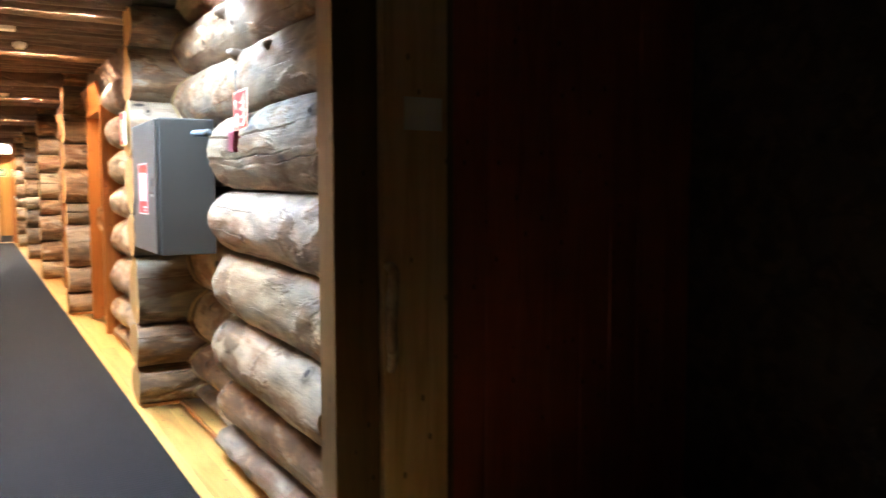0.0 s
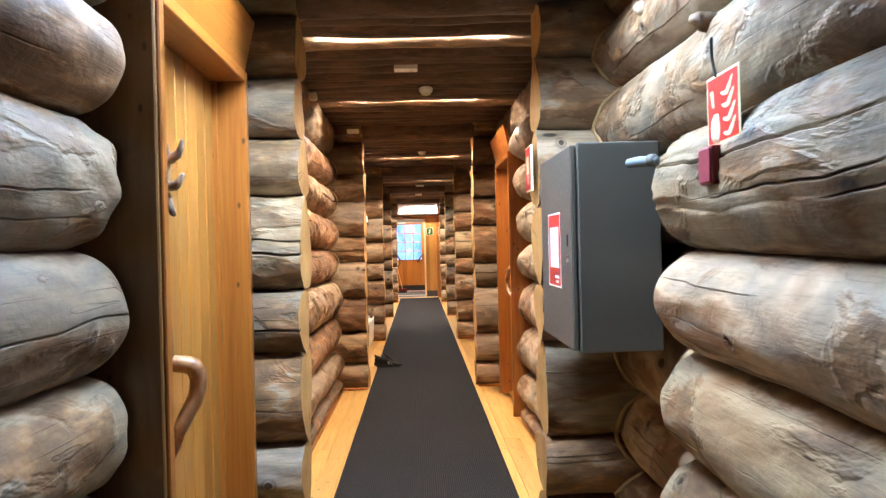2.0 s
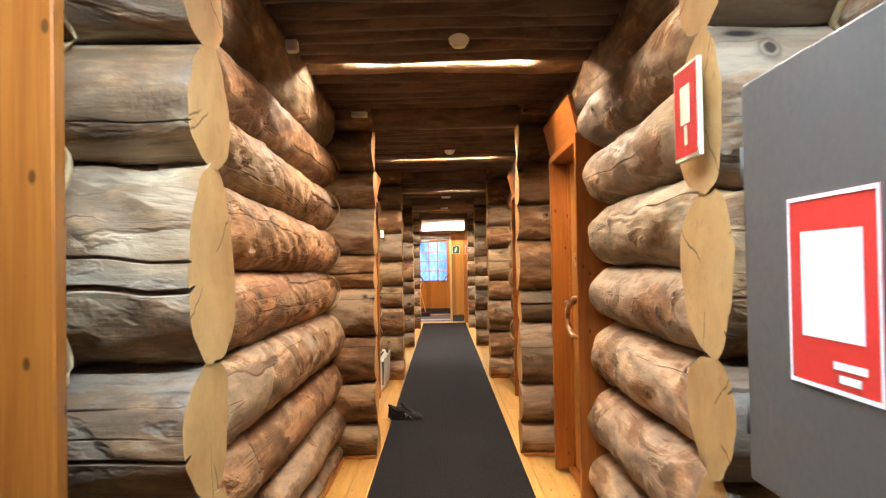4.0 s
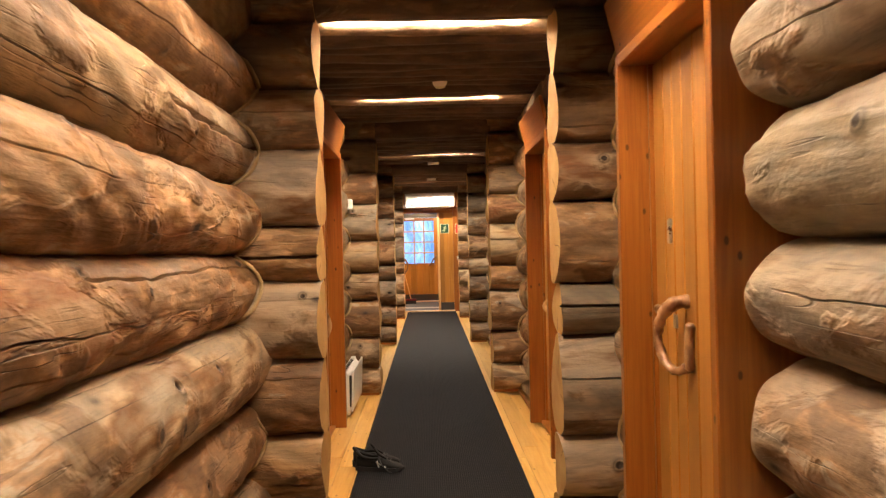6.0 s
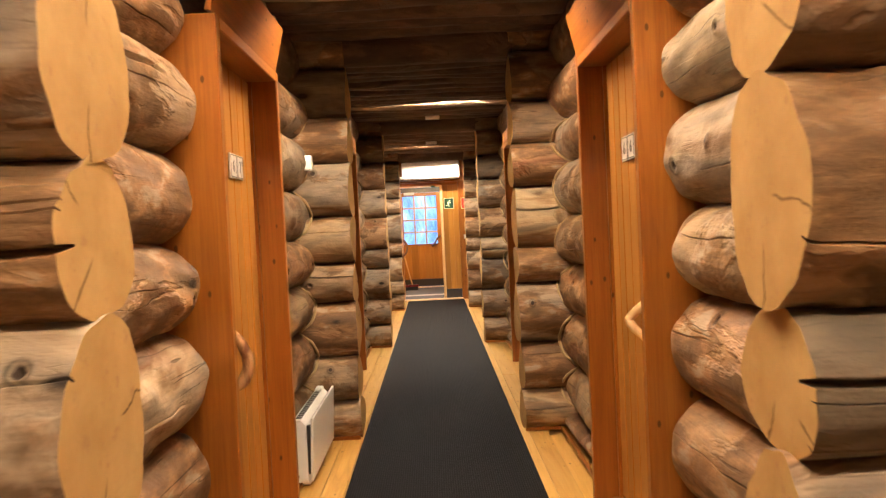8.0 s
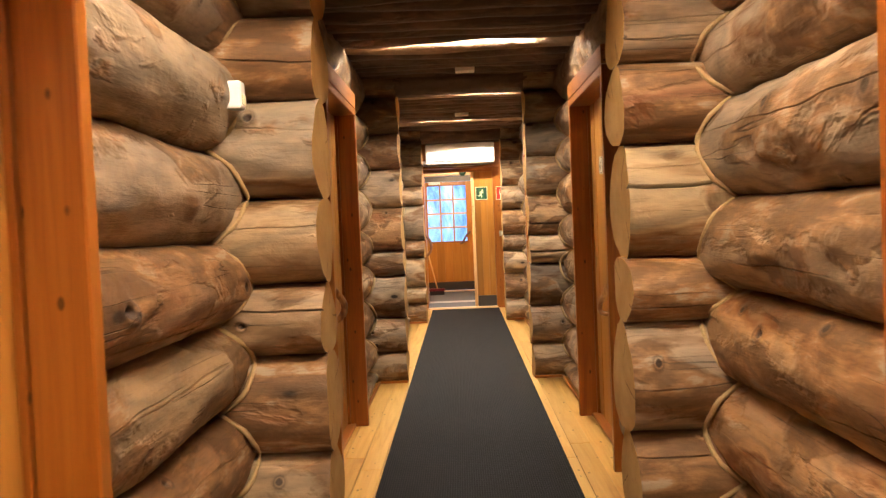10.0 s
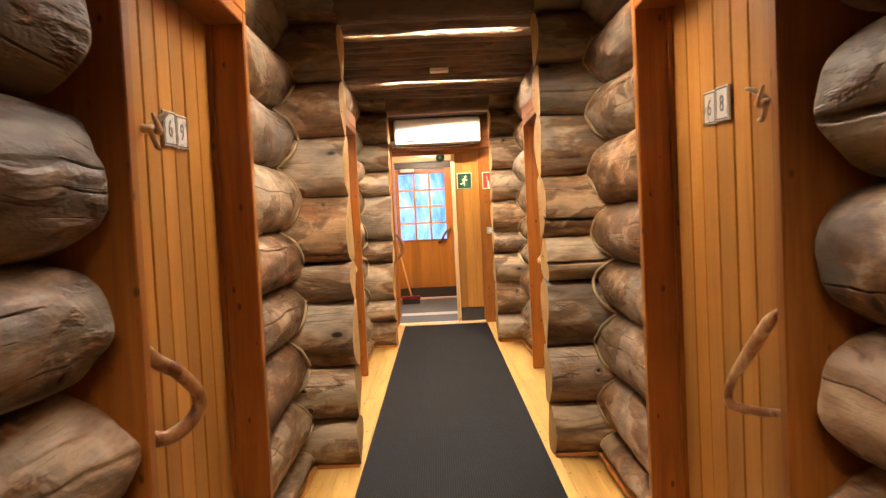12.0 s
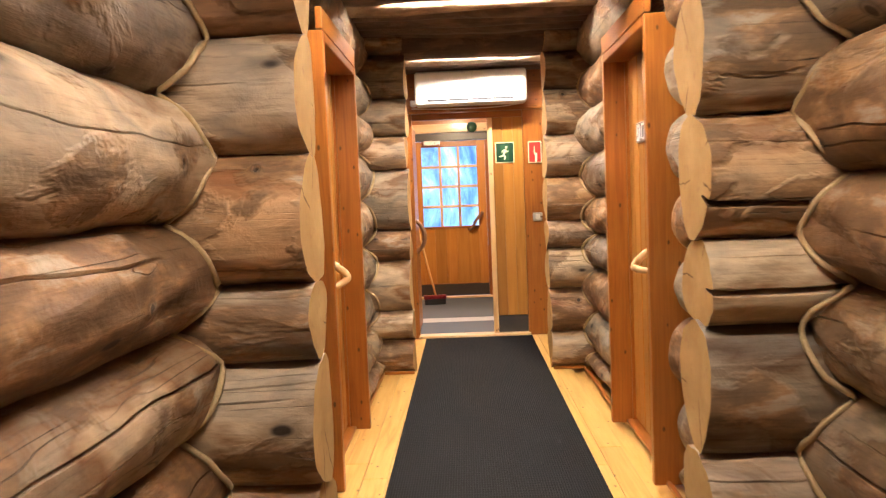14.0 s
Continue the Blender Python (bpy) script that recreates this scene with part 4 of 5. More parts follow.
d9, leaf = make_door(9, "r", 18.27, 19.31, "closed varnished pine plank door with a pale branch handle", head="plain")
u = nearness("r", 18.27, 19.31, 18.58)
bar("handle", M_EDGE, leaf, [(u, -D, 1.04), (u + 0.04, -D + 0.06, 1.02), (u + 0.08, -D + 0.11, 0.96), (u + 0.06, -D + 0.11, 0.94), (u + 0.02, -D + 0.06, 0.93), (u, -D, 0.92)], [0.016, 0.018, 0.018, 0.018, 0.016, 0.014], "pale elbow-shaped branch door handle", rough=0.06)
number_plates(leaf, "7?", nearness("r", 18.27, 19.31, 18.92), 1.62, D)

# ---- the end of the corridor: lined frame, fixed panel, open inner door ----
end = thing("wall_end", "varnished pine lined end wall with a doorway", "wall", kind="structure")
Y = END_Y
box("casing", M_PINE[2], end, -0.30, -0.06, Y - 0.03, Y + 0.05, 0, 2.12, 0.004)
box("casing", M_PINE[2], end, 0.975, 1.60, Y - 0.03, Y + 0.05, 0, 2.12, 0.004)
box("top_panel", M_PINE[0], end, -0.60, 1.60, Y - 0.012, Y + 0.05, 2.145, 2.64, 0.003)
box("head_trim", M_PINE[0], end, -0.60, 1.60, Y - 0.05, Y + 0.05, 2.121, 2.144, 0.004)
box("casing", M_PINE[2], end, -0.60, -0.30, Y - 0.02, Y + 0.05, 0, 2.12, 0.004)
box("transom", M_PINE[0], end, -0.059, 0.974, Y + 0.0, Y + 0.05, 2.06, 2.118, 0.003)
box("door_post", M_EDGE, end, 0.648, 0.692, Y - 0.02, Y + 0.07, 0.0, 2.058, 0.004, label="pale pine door post")
w = (0.974 - 0.693) / 3
for k in range(3):
    box("plank", M_LEAF, end, 0.693 + k * w + 0.0005, 0.693 + (k + 1) * w - 0.0005, Y + 0.0, Y + 0.03, 0.19, 2.058, 0.003)
box("kick_board", M_KICK, end, 0.694, 0.973, Y + 0.004, Y + 0.03, 0.028, 0.187, 0.003, label="dark kick board")
box("threshold", M_EDGEX, end, -0.07, 0.99, Y - 0.08, Y + 0.06, 0, 0.027, 0.008, 2, label="pale worn wooden threshold")
# warm timber box of the porch behind
porch = thing("porch_walls", "pine lined porch behind the doorway", "wall", kind="structure")
box("wall_panel", M_PINE[2], porch, -0.95, -0.87, Y + 0.05, OUT_Y, 0, 2.5, 0)
box("wall_panel", M_PINE[2], porch, 1.60, 1.68, Y + 0.05, OUT_Y, 0, 2.5, 0)
box("porch_ceiling", M_EDGEX, porch, -0.95, 1.68, Y + 0.05, OUT_Y, 2.45, 2.6, 0)
box("porch_floor", M_FLOOR, porch, -0.95, 1.68, Y + 0.06, OUT_Y + 0.3, -0.1, 0.0, 0)
box("beam", M_EDGEX, porch, -0.87, 1.6, OUT_Y - 0.06, OUT_Y + 0.06, 2.18, 2.29, 0.006, label="pale pine beam over the outer door")
box("wall_panel", M_PINE[0], porch, -0.95, 1.68, OUT_Y + 0.0, OUT_Y + 0.12, 2.295, 2.6, 0)
box("wall_panel", M_PINE[2], porch, -0.95, -0.34, OUT_Y + 0.0, OUT_Y + 0.12, 0, 2.178, 0)
box("wall_panel", M_PINE[2], porch, 0.77, 1.68, OUT_Y + 0.0, OUT_Y + 0.12, 0, 2.178, 0)
box("threshold", M_EDGEX, porch, -0.34, 0.77, OUT_Y - 0.05, OUT_Y + 0.10, 0.0, 0.03, 0.006)
lamp = thing("porch_lamp", "round white lit ceiling lamp of the porch", "lamp")
link_mesh("globe", lathe([(0.02, 0.0), (0.09, 0.012), (0.12, 0.045), (0.12, 0.075), (0.10, 0.085)], 20), glow("porch_globe", (1.0, 0.74, 0.44), 400.0), lamp, "glowing opal globe", pose(0.35, 23.7, 2.35))
box("base", M_WHITE, lamp, 0.29, 0.41, 23.64, 23.76, 2.435, 2.45, 0.004)
mat1 = thing("door_mat", "grey-blue entrance mat on the porch floor", "door mat")
box("mat", M_GREYMAT, mat1, -0.5, 1.4, Y + 0.12, 23.12, 0.0, 0.012, 0.004)
mat2 = thing("door_mat", "grey-blue entrance mat by the outer door", "door mat")
box("mat", M_GREYMAT, mat2, -0.5, 1.4, 23.42, OUT_Y - 0.08, 0.0, 0.012, 0.004)
strip = thing("floor_strip", "pale worn metal strip between two mats", "floor strip")
box("strip", plain("worn_grey_metal", (0.42, 0.42, 0.42), 0.5, 0.3, 0.3, 12), strip, -0.5, 1.4, 23.13, 23.41, 0.0, 0.012, 0.004)

# outer door with a twelve-pane window
out = thing("door_10", "varnished pine outer door with a twelve-pane window", "door", pose(0, OUT_Y, 0), kind="structure")
X0, X1, WZ0, WZ1, WX0, WX1 = -0.27, 0.70, 0.955, 1.995, -0.135, 0.59
box("frame", M_KICK, out, -0.34, 0.77, -0.01, 0.06, 2.075, 2.176, 0.004, label="dark door head")
box("frame", M_PINE[2], out, -0.34, X0 - 0.002, -0.01, 0.06, 0.03, 2.074, 0.004)
box("frame", M_PINE[2], out, X1 + 0.002, 0.77, -0.01, 0.06, 0.03, 2.074, 0.004)
box("stile", M_LEAF, out, X0, WX0, 0.0, 0.045, 0.035, 2.07, 0.003)
box("stile", M_LEAF, out, WX1, X1, 0.0, 0.045, 0.035, 2.07, 0.003)
box("rail", M_PINE[0], out, WX0, WX1, 0.0, 0.045, WZ1, 2.07, 0.003)
w = (WX1 - WX0) / 5
for k in range(5):
    box("plank", M_LEAF, out, WX0 + k * w + 0.0006, WX0 + (k + 1) * w - 0.0006, 0.004, 0.04, 0.20, WZ0 - 0.03, 0.003)
box("backing", M_PINE[2], out, WX0, WX1, 0.041, 0.046, 0.20, WZ0 - 0.03, 0)
box("sill_rail", M_PINE[0], out, WX0, WX1, -0.008, 0.045, WZ0 - 0.029, WZ0, 0.003)
box("kick_plate", M_KICK, out, X0, X1, -0.004, -0.001, 0.036, 0.19, 0, label="dark kick plate")
box("rail", M_PINE[0], out, WX0, WX1, 0.005, 0.045, 0.036, 0.198, 0.002)
glass = Nodes("window_glass")
glass.bsdf.inputs["Transmission Weight"].default_value = 1.0
glass.bsdf.inputs["IOR"].default_value = 1.45
M_GLASS = glass.done((0.95, 0.97, 1.0), 0.02)
pw, ph = (WX1 - WX0) / 3, (WZ1 - WZ0) / 4
for i in range(1, 3):
    box("glazing_bar", M_EDGE, out, WX0 + i * pw - 0.017, WX0 + i * pw + 0.017, 0.002, 0.042, WZ0, WZ1, 0.004)
for j in range(1, 4):
    box("glazing_bar", M_EDGEX, out, WX0, WX1, 0.005, 0.039, WZ0 + j * ph - 0.017, WZ0 + j * ph + 0.017, 0.004)
for i in range(3):
    for j in range(4):
        p = box("pane", M_GLASS, out, WX0 + i * pw + 0.013, WX0 + (i + 1) * pw - 0.013, 0.02, 0.024, WZ0 + j * ph + 0.013, WZ0 + (j + 1) * ph - 0.013, 0)
        p.visible_shadow = False
bar("handle", M_BRANCH_DARK, out, [(0.64, 0, 1.12), (0.63, -0.05, 1.10), (0.58, -0.08, 1.06), (0.53, -0.085, 0.98), (0.50, -0.05, 0.92), (0.46, 0.0, 0.905)], [0.02, 0.02, 0.02, 0.019, 0.018, 0.02], "dark curved branch door handle")
closer = thing("door_closer", "grey metal door closer on the outer door", "door closer")
box("closer_body", M_CHROME, closer, -0.10, 0.12, OUT_Y - 0.06, OUT_Y - 0.001, 2.02, 2.075, 0.006)
box("closer_arm", M_CHROME, closer, 0.0, 0.016, OUT_Y - 0.10, OUT_Y - 0.05, 2.076, 2.082, 0.002)

# inner door, standing open against the porch's left
inner = thing("door_11", "pine inner door standing open into the porch", "door", pose(-0.075, Y + 0.07, 0), kind="structure")
for k in range(6):
    box("plank", M_PINE[2], inner, -0.04, 0.0, 0.01 + k * 0.115 + 0.0006, 0.01 + (k + 1) * 0.115 - 0.0006, 0.03, 2.03, 0.004)
bar("handle", M_BRANCH_DARK, inner, [(0.0, 0.10, 1.12), (0.05, 0.10, 1.07), (0.085, 0.10, 0.98), (0.07, 0.10, 0.88), (0.0, 0.10, 0.80)], [0.018, 0.02, 0.022, 0.02, 0.016], "dark curved branch door handle")

# forest at dusk behind the window
sk = Nodes("dusk_forest")
p = sk.coords((1, 1, 1), False)
mp = sk.node("ShaderNodeMapping")
mp.inputs["Scale"].default_value = (2.2, 1.0, 0.20)
sk.link(p, mp.inputs["Vector"])
trunks = sk.noise(mp.outputs[0], 1.9, 8, 0.72, 0.9)
colour = sk.ramp(trunks, [(0.38, (0.03, 0.06, 0.22)), (0.46, (0.13, 0.29, 0.72)), (0.53, (0.32, 0.58, 1.0)), (0.60, (0.80, 0.95, 1.0))])
sk.link(colour, sk.bsdf.inputs["Emission Color"])
sk.bsdf.inputs["Emission Strength"].default_value = 1.9
M_DUSK = sk.done((0.0, 0.0, 0.0), 1.0)
bm = bmesh.new()
bmesh.ops.create_grid(bm, x_segments=1, y_segments=1, size=1.0)
back = part("backdrop", bm, M_DUSK, None, "", Matrix.Translation((0.3, 40.0, 4.0)) @ pose(0, 0, 0, 90, 0, 0) @ Matrix.Diagonal((16, 12, 1, 1)))
tagged(back, "bluish dusk forest seen through the window", "backdrop", kind="structure")
bm = bmesh.new()
bmesh.ops.create_grid(bm, x_segments=1, y_segments=1, size=1.0)
snow = part("ground", bm, plain("dusk_snow", (0.6, 0.62, 0.68), 0.8), None, "", Matrix.Translation((0.3, 45.0, -0.3)) @ Matrix.Diagonal((60, 19.6, 1, 1)))
tagged(snow, "snowy ground outside the door", "ground", kind="structure")

# ---- the dark hall at the start: a portal into the corridor and closing walls ----
portal = thing("wall_portal", "dark timber wall with the frame of the corridor's mouth", "wall", kind="structure")
M_MAROON = wood_material("dark_red_stained_wood", 2, (0.48, 0.105, 0.060), (0.40, 0.080, 0.046), (0.25, 0.050, 0.032), 0.5)
box("frame_board", M_PORTAL[2], portal, 1.205, 1.365, 2.44, 2.575, 0, 2.30, 0.004)
box("frame_head", M_PORTAL[0], portal, -0.26, 1.40, 2.44, 2.575, 2.305, 2.63, 0.004)
box("panel", M_MAROON, portal, -2.9, -0.30, 1.75, 1.85, -0.06, 2.63, 0)
for k in range(8):
    x = 1.655 + k * 0.15
    box("plank", M_MAROON, portal, x + 0.0006, x + 0.1494, 2.46, 2.52, -0.06, 2.63, 0.004)
# pale pine stands for the stronger light on this board
leaf = box("door_leaf", M_EDGE, portal, 1.37, 1.62, 2.42, 2.47, 0.02, 2.28, 0.005, label="pine door leaf folded back against the wall, paled as if lit")
box("door_edge", M_PORTAL[2], portal, 1.622, 1.650, 2.43, 2.52, 0.0, 2.60, 0.004)
bar("handle", M_PALE_BRANCH, portal, [(1.39, 2.42, 1.07), (1.385, 2.37, 1.05), (1.365, 2.345, 0.96), (1.36, 2.345, 0.86), (1.38, 2.37, 0.77), (1.395, 2.42, 0.72)], [0.016, 0.019, 0.021, 0.021, 0.018, 0.014], "dark branch door handle", rough=0.06)
box("notice", M_WHITE, portal, 1.45, 1.595, 2.416, 2.419, 1.52, 1.63, 0, label="small pale paper notice")
close_ = thing("wall_back", "plain pine walls of the unlit hall, the right one darkened", "wall", kind="structure")
# unseen walls behind the start, in pine to bounce light into the hall
box("panel", M_PINE[2], close_, -3.0, 2.95, -2.72, -2.6, -0.06, 2.7, 0)
# right wall in dark ceiling wood: its shade is put into the colour
box("panel", M_CEIL, close_, 2.855, 2.95, -2.6, 2.6, -0.06, 2.7, 0)
box("panel", M_PINE[2], close_, -3.0, -2.9, -2.6, 2.6, -0.06, 2.7, 0)

# ---- fire hose cabinet ----
cab = thing("fire_cabinet", "grey steel fire hose cabinet on the log wall", "cabinet", pose(1.0, 4.255, 0.985))
CW, CH, CD = 0.645, 0.70, 0.30
box("body", M_STEEL, cab, 0.022, CD, 0, CW, 0, CH, 0.006, 2)
box("door", M_STEEL, cab, 0.0, 0.019, 0.008, CW - 0.008, 0.008, CH - 0.008, 0.005, 2)
lab = box("label", M_RED, cab, -0.0012, -0.0002, 0.205, 0.46, 0.205, 0.478, 0, label="red paper notice with a white field")
box("paper", M_WHITE, lab, -0.13 * 0 - 0.0022, -0.0012, -0.085, 0.085, -0.065, 0.085, 0)
lab.children[0].location.x = -0.0012
for k, (a, b, z) in enumerate(((-0.09, -0.005, -0.098), (-0.075, -0.02, -0.115))):
    box("printing", M_WHITE, lab, -0.0022, -0.0012, a, b, z - 0.005, z + 0.005, 0)
for a, b, c, d in ((-0.127, -0.121, -0.136, 0.136), (0.121, 0.127, -0.136, 0.136), (-0.121, 0.121, 0.130, 0.136), (-0.121, 0.121, -0.136, -0.130)):
    box("border", M_WHITE, lab, -0.0020, -0.0010, a, b, c, d, 0)
box("latch", M_BLACK, cab, -0.004, 0.001, 0.070, 0.082, 0.355, 0.395, 0.002)
box("lock", M_CHROME, cab, -0.006, 0.001, 0.068, 0.080, 0.300, 0.325, 0.002)
for z in (0.12, 0.55):
    link_mesh("hinge", lathe([(0.006, -0.035), (0.006, 0.035)], 10), M_STEEL, cab, "", pose(0.004, CW - 0.004, z))

pipe = thing("water_pipe", "grey-blue pipe end wrapped in tape beside the cabinet", "pipe")
bar("pipe", plain("taped_pipe", (0.15, 0.19, 0.235), 0.5, 0.0, 0.15), pipe, [(1.178, 4.19, 1.605), (1.20, 4.16, 1.606), (1.222, 4.13, 1.604), (1.24, 4.10, 1.603)], [0.015, 0.017, 0.016, 0.014])
bar("collar", M_STEEL, pipe, [(1.226, 4.123, 1.605), (1.236, 4.108, 1.605)], [0.021, 0.021])

stubs = thing("branch_stubs", "broken weathered branch stubs on the upper logs", "branch stub")
for k, (y, z, dy, dz, r) in enumerate(((3.80, 1.94, 0.03, 0.025, 0.022), (3.98, 2.18, 0.04, 0.01, 0.032), (3.30, 1.90, -0.02, 0.02, 0.022), (4.35, 2.15, 0.03, 0.01, 0.024))):
    bar("branch_stub", M_LOG, stubs, [(1.34, y, z), (1.295, y + dy * 0.5, z + dz * 0.6), (1.268, y + dy, z + dz)], [r * 1.7, r * 1.2, r * 0.8], rough=0.16, seed=k)

# hanging fire sign with a hand and flames, cream on red
sign = thing("fire_sign", "red and cream fire hose sign hanging on a cord", "sign", look((1.226, 3.52, 1.668), (2.226, 3.59, 1.648)) @ pose(0, 0, 0, 0, 0, 3))
box("plate", M_CREAM, sign, -0.085, 0.085, -0.086, 0.086, -0.001, 0.001, 0)
box("field", M_RED, sign, -0.078, 0.078, -0.079, 0.079, 0.0012, 0.002, 0)
bar("hose_symbol", M_CREAM, sign, [(-0.030, -0.070, 0.0022), (-0.024, -0.045, 0.0022), (-0.026, -0.020, 0.0022)], [0.022, 0.026, 0.018], squash=0.1)
bar("nozzle_symbol", M_CREAM, sign, [(-0.045, 0.01, 0.0022), (-0.05, 0.045, 0.0022)], [0.006, 0.009], squash=0.1)
for x, y in ((0.026, 0.046), (0.03, 0.016), (0.035, -0.018), (0.036, -0.052)):
    bar("flame", M_CREAM, sign, [(x - 0.03, y - 0.01, 0.0022), (x, y - 0.012, 0.0022), (x + 0.028, y + 0.018, 0.0022)], [0.004, 0.010, 0.003], squash=0.12)
bar("cord", M_BLACK, sign, [(-0.03, 0.082, 0.002), (-0.045, 0.13, 0.004), (-0.04, 0.18, 0.006)], [0.004, 0.004, 0.004])
redbox = thing("alarm_box", "small dark red box screwed to a log", "alarm box")
box("case", M_DARKRED, redbox, 1.199, 1.262, 3.525, 3.61, 1.485, 1.58, 0.005, 2)
box("face", plain("faded_red", (0.22, 0.035, 0.055), 0.4), redbox, 1.193, 1.1985, 3.531, 3.604, 1.491, 1.574, 0.002)
s2 = thing("fire_sign", "small red sign on a sawn log end", "sign")
box("plate", M_CREAM, s2, 0.990, 1.0, 5.09, 5.25, 1.585, 1.785, 0.001)
box("field", M_RED, s2, 0.9885, 0.9898, 5.098, 5.242, 1.593, 1.777, 0)
box("symbol", M_CREAM, s2, 0.9872, 0.9884, 5.14, 5.20, 1.66, 1.74, 0)
box("symbol", M_CREAM, s2, 0.9872, 0.9884, 5.16, 5.175, 1.615, 1.655, 0)

# ---- electric heater ----
heat = thing("electric_heater", "white electric panel heater by the log wall", "heater", pose(-0.205, 12.10, 0.0))
bm = bmesh.new()
side_of = [(-0.065, 0.04), (0.004, 0.04), (0.004, 0.335), (-0.02, 0.362), (-0.065, 0.362)]
ends_of = [[bm.verts.new((x, y, z)) for x, z in side_of] for y in (0.0, 0.84)]
bm.faces.new(ends_of[0])
bm.faces.new(list(reversed(ends_of[1])))
for k in range(5):
    k2 = (k + 1) % 5
    bm.faces.new((ends_of[0][k2], ends_of[0][k], ends_of[1][k], ends_of[1][k2]))
bmesh.ops.recalc_face_normals(bm, faces=bm.faces)
bmesh.ops.bevel(bm, geom=bm.edges[:], offset=0.004, segments=2, affect="EDGES", profile=0.5)
part("case", bm, M_WHITE, heat)
bm, m = slab(-0.007, 0.007, -0.42, 0.42, -0.165, 0.165, 0.005, 2)
part("front_panel", bm, M_WHITE, heat, "smooth white front panel", pose(0.030, 0.42, 0.208, 0, 2.5, 0))
for y in (0.03, 0.42, 0.81):
    box("spacer", M_BLACK, heat, 0.0045, 0.0225, y - 0.015, y + 0.015, 0.08, 0.33, 0)
for k in range(14):
    box("grille_slat", M_BLACK, heat, -0.056, -0.024, 0.05 + k * 0.052, 0.082 + k * 0.052, 0.3625, 0.3645, 0)
for y in (0.10, 0.74):
    box("foot", M_WHITE, heat, -0.06, 0.0, y - 0.02, y + 0.02, 0.0, 0.039, 0.004)
box("thermostat", M_WHITE, heat, -0.055, -0.012, 0.72, 0.80, 0.365, 0.385, 0.006)
# ---- running shoes ----
def shoe_mesh():
    """Upper: rings from heel to toe, closed over the toes and open at the ankle."""
    rings = [(-0.135, 0.026, 0.085, 0.02), (-0.12, 0.034, 0.098, 0.014), (-0.08, 0.037, 0.092, 0.014), (-0.04, 0.038, 0.085, 0.014), (0.0, 0.040, 0.088, 0.014),
             (0.04, 0.045, 0.070, 0.014), (0.085, 0.048, 0.052, 0.014), (0.12, 0.042, 0.042, 0.016), (0.145, 0.022, 0.030, 0.02)]
    verts, faces, n = [], [], 12
    for x, w, h, z in rings:
        for k in range(n):
            a = 2 * math.pi * k / n
            verts.append((x, w * math.cos(a), z + (h - z) * (0.5 + 0.5 * math.sin(a)) if math.sin(a) > -0.3 else z))
    for i in range(len(rings) - 1):
        for k in range(n):
            k2 = (k + 1) % n
            if i in (1, 2, 3) and k in (2, 3):
                continue
            faces.append((i * n + k, i * n + k2, (i + 1) * n + k2, (i + 1) * n + k))
    faces.append(tuple(range(n - 1, -1, -1)))
    faces.append(tuple(range((len(rings) - 1) * n, len(rings) * n)))
    mesh = bpy.data.meshes.new("upper")
    mesh.from_pydata(verts, [], faces)
    smooth(mesh)
    return mesh


def sole_mesh():
    outline = [(-0.14, 0.02), (-0.12, 0.036), (-0.06, 0.037), (0.0, 0.038), (0.06, 0.047), (0.11, 0.046), (0.145, 0.026), (0.155, 0.0)]
    loop = outline + [(x, -y) for x, y in reversed(outline[:-1])]
    bm = bmesh.new()
    low = [bm.verts.new((x, y, 0.0 + (0.012 if x > 0.13 else 0))) for x, y in loop]
    top = [bm.verts.new((x * 1.01, y * 1.06, 0.024 + (0.008 if x < -0.08 else 0.0))) for x, y in loop]
    bm.faces.new(list(reversed(low)))
    bm.faces.new(top)
    for k in range(len(loop)):
        k2 = (k + 1) % len(loop)
        bm.faces.new((low[k], low[k2], top[k2], top[k]))
    return bm


def shoe(m, label):
    s = thing("running_shoe", label, "shoe", m, group="pair of shoes")
    link_mesh("upper", shoe_mesh(), M_SHOE, s)
    part("sole", sole_mesh(), M_SOLE, s, "black rubber sole")
    for k in range(4):
        bar("lace", M_BLACK, s, [(0.015 + k * 0.018, -0.022, 0.080 - k * 0.007), (0.02 + k * 0.018, 0, 0.089 - k * 0.007), (0.015 + k * 0.018, 0.022, 0.080 - k * 0.007)], [0.003] * 3, sides=6)
    bar("tongue", M_SHOE, s, [(0.04, 0, 0.075), (0.0, 0, 0.10), (-0.02, 0, 0.125)], [0.022, 0.026, 0.020], squash=0.35)
    bar("collar", M_SHOE, s, [(0.0, -0.034, 0.080), (-0.05, -0.036, 0.078), (-0.10, -0.032, 0.092), (-0.128, 0, 0.108), (-0.10, 0.032, 0.092), (-0.05, 0.036, 0.078), (0.0, 0.034, 0.080)], [0.009, 0.010, 0.011, 0.012, 0.011, 0.010, 0.009], "padded collar")
    bar("lace", M_BLACK, s, [(0.01, -0.02, 0.088), (0.02, -0.05, 0.06), (0.06, -0.065, 0.02), (0.09, -0.075, 0.006)], [0.003] * 4, sides=6)
    bar("side_stripe", M_CHROME, s, [(0.05, -0.047, 0.03), (0.02, -0.046, 0.045), (-0.01, -0.042, 0.06)], [0.004, 0.004, 0.003], sides=6)
    bar("side_stripe", M_CHROME, s, [(0.01, -0.045, 0.03), (0.0, -0.044, 0.05), (0.0, -0.040, 0.066)], [0.004, 0.004, 0.003], sides=6)


shoe(pose(0.13, 10.54, 0.0095, 0, 0, -8), "worn black running shoe lying on the runner's edge")
shoe(pose(0.10, 10.66, 0.0095, 0, 0, 6), "worn black running shoe beside its pair")

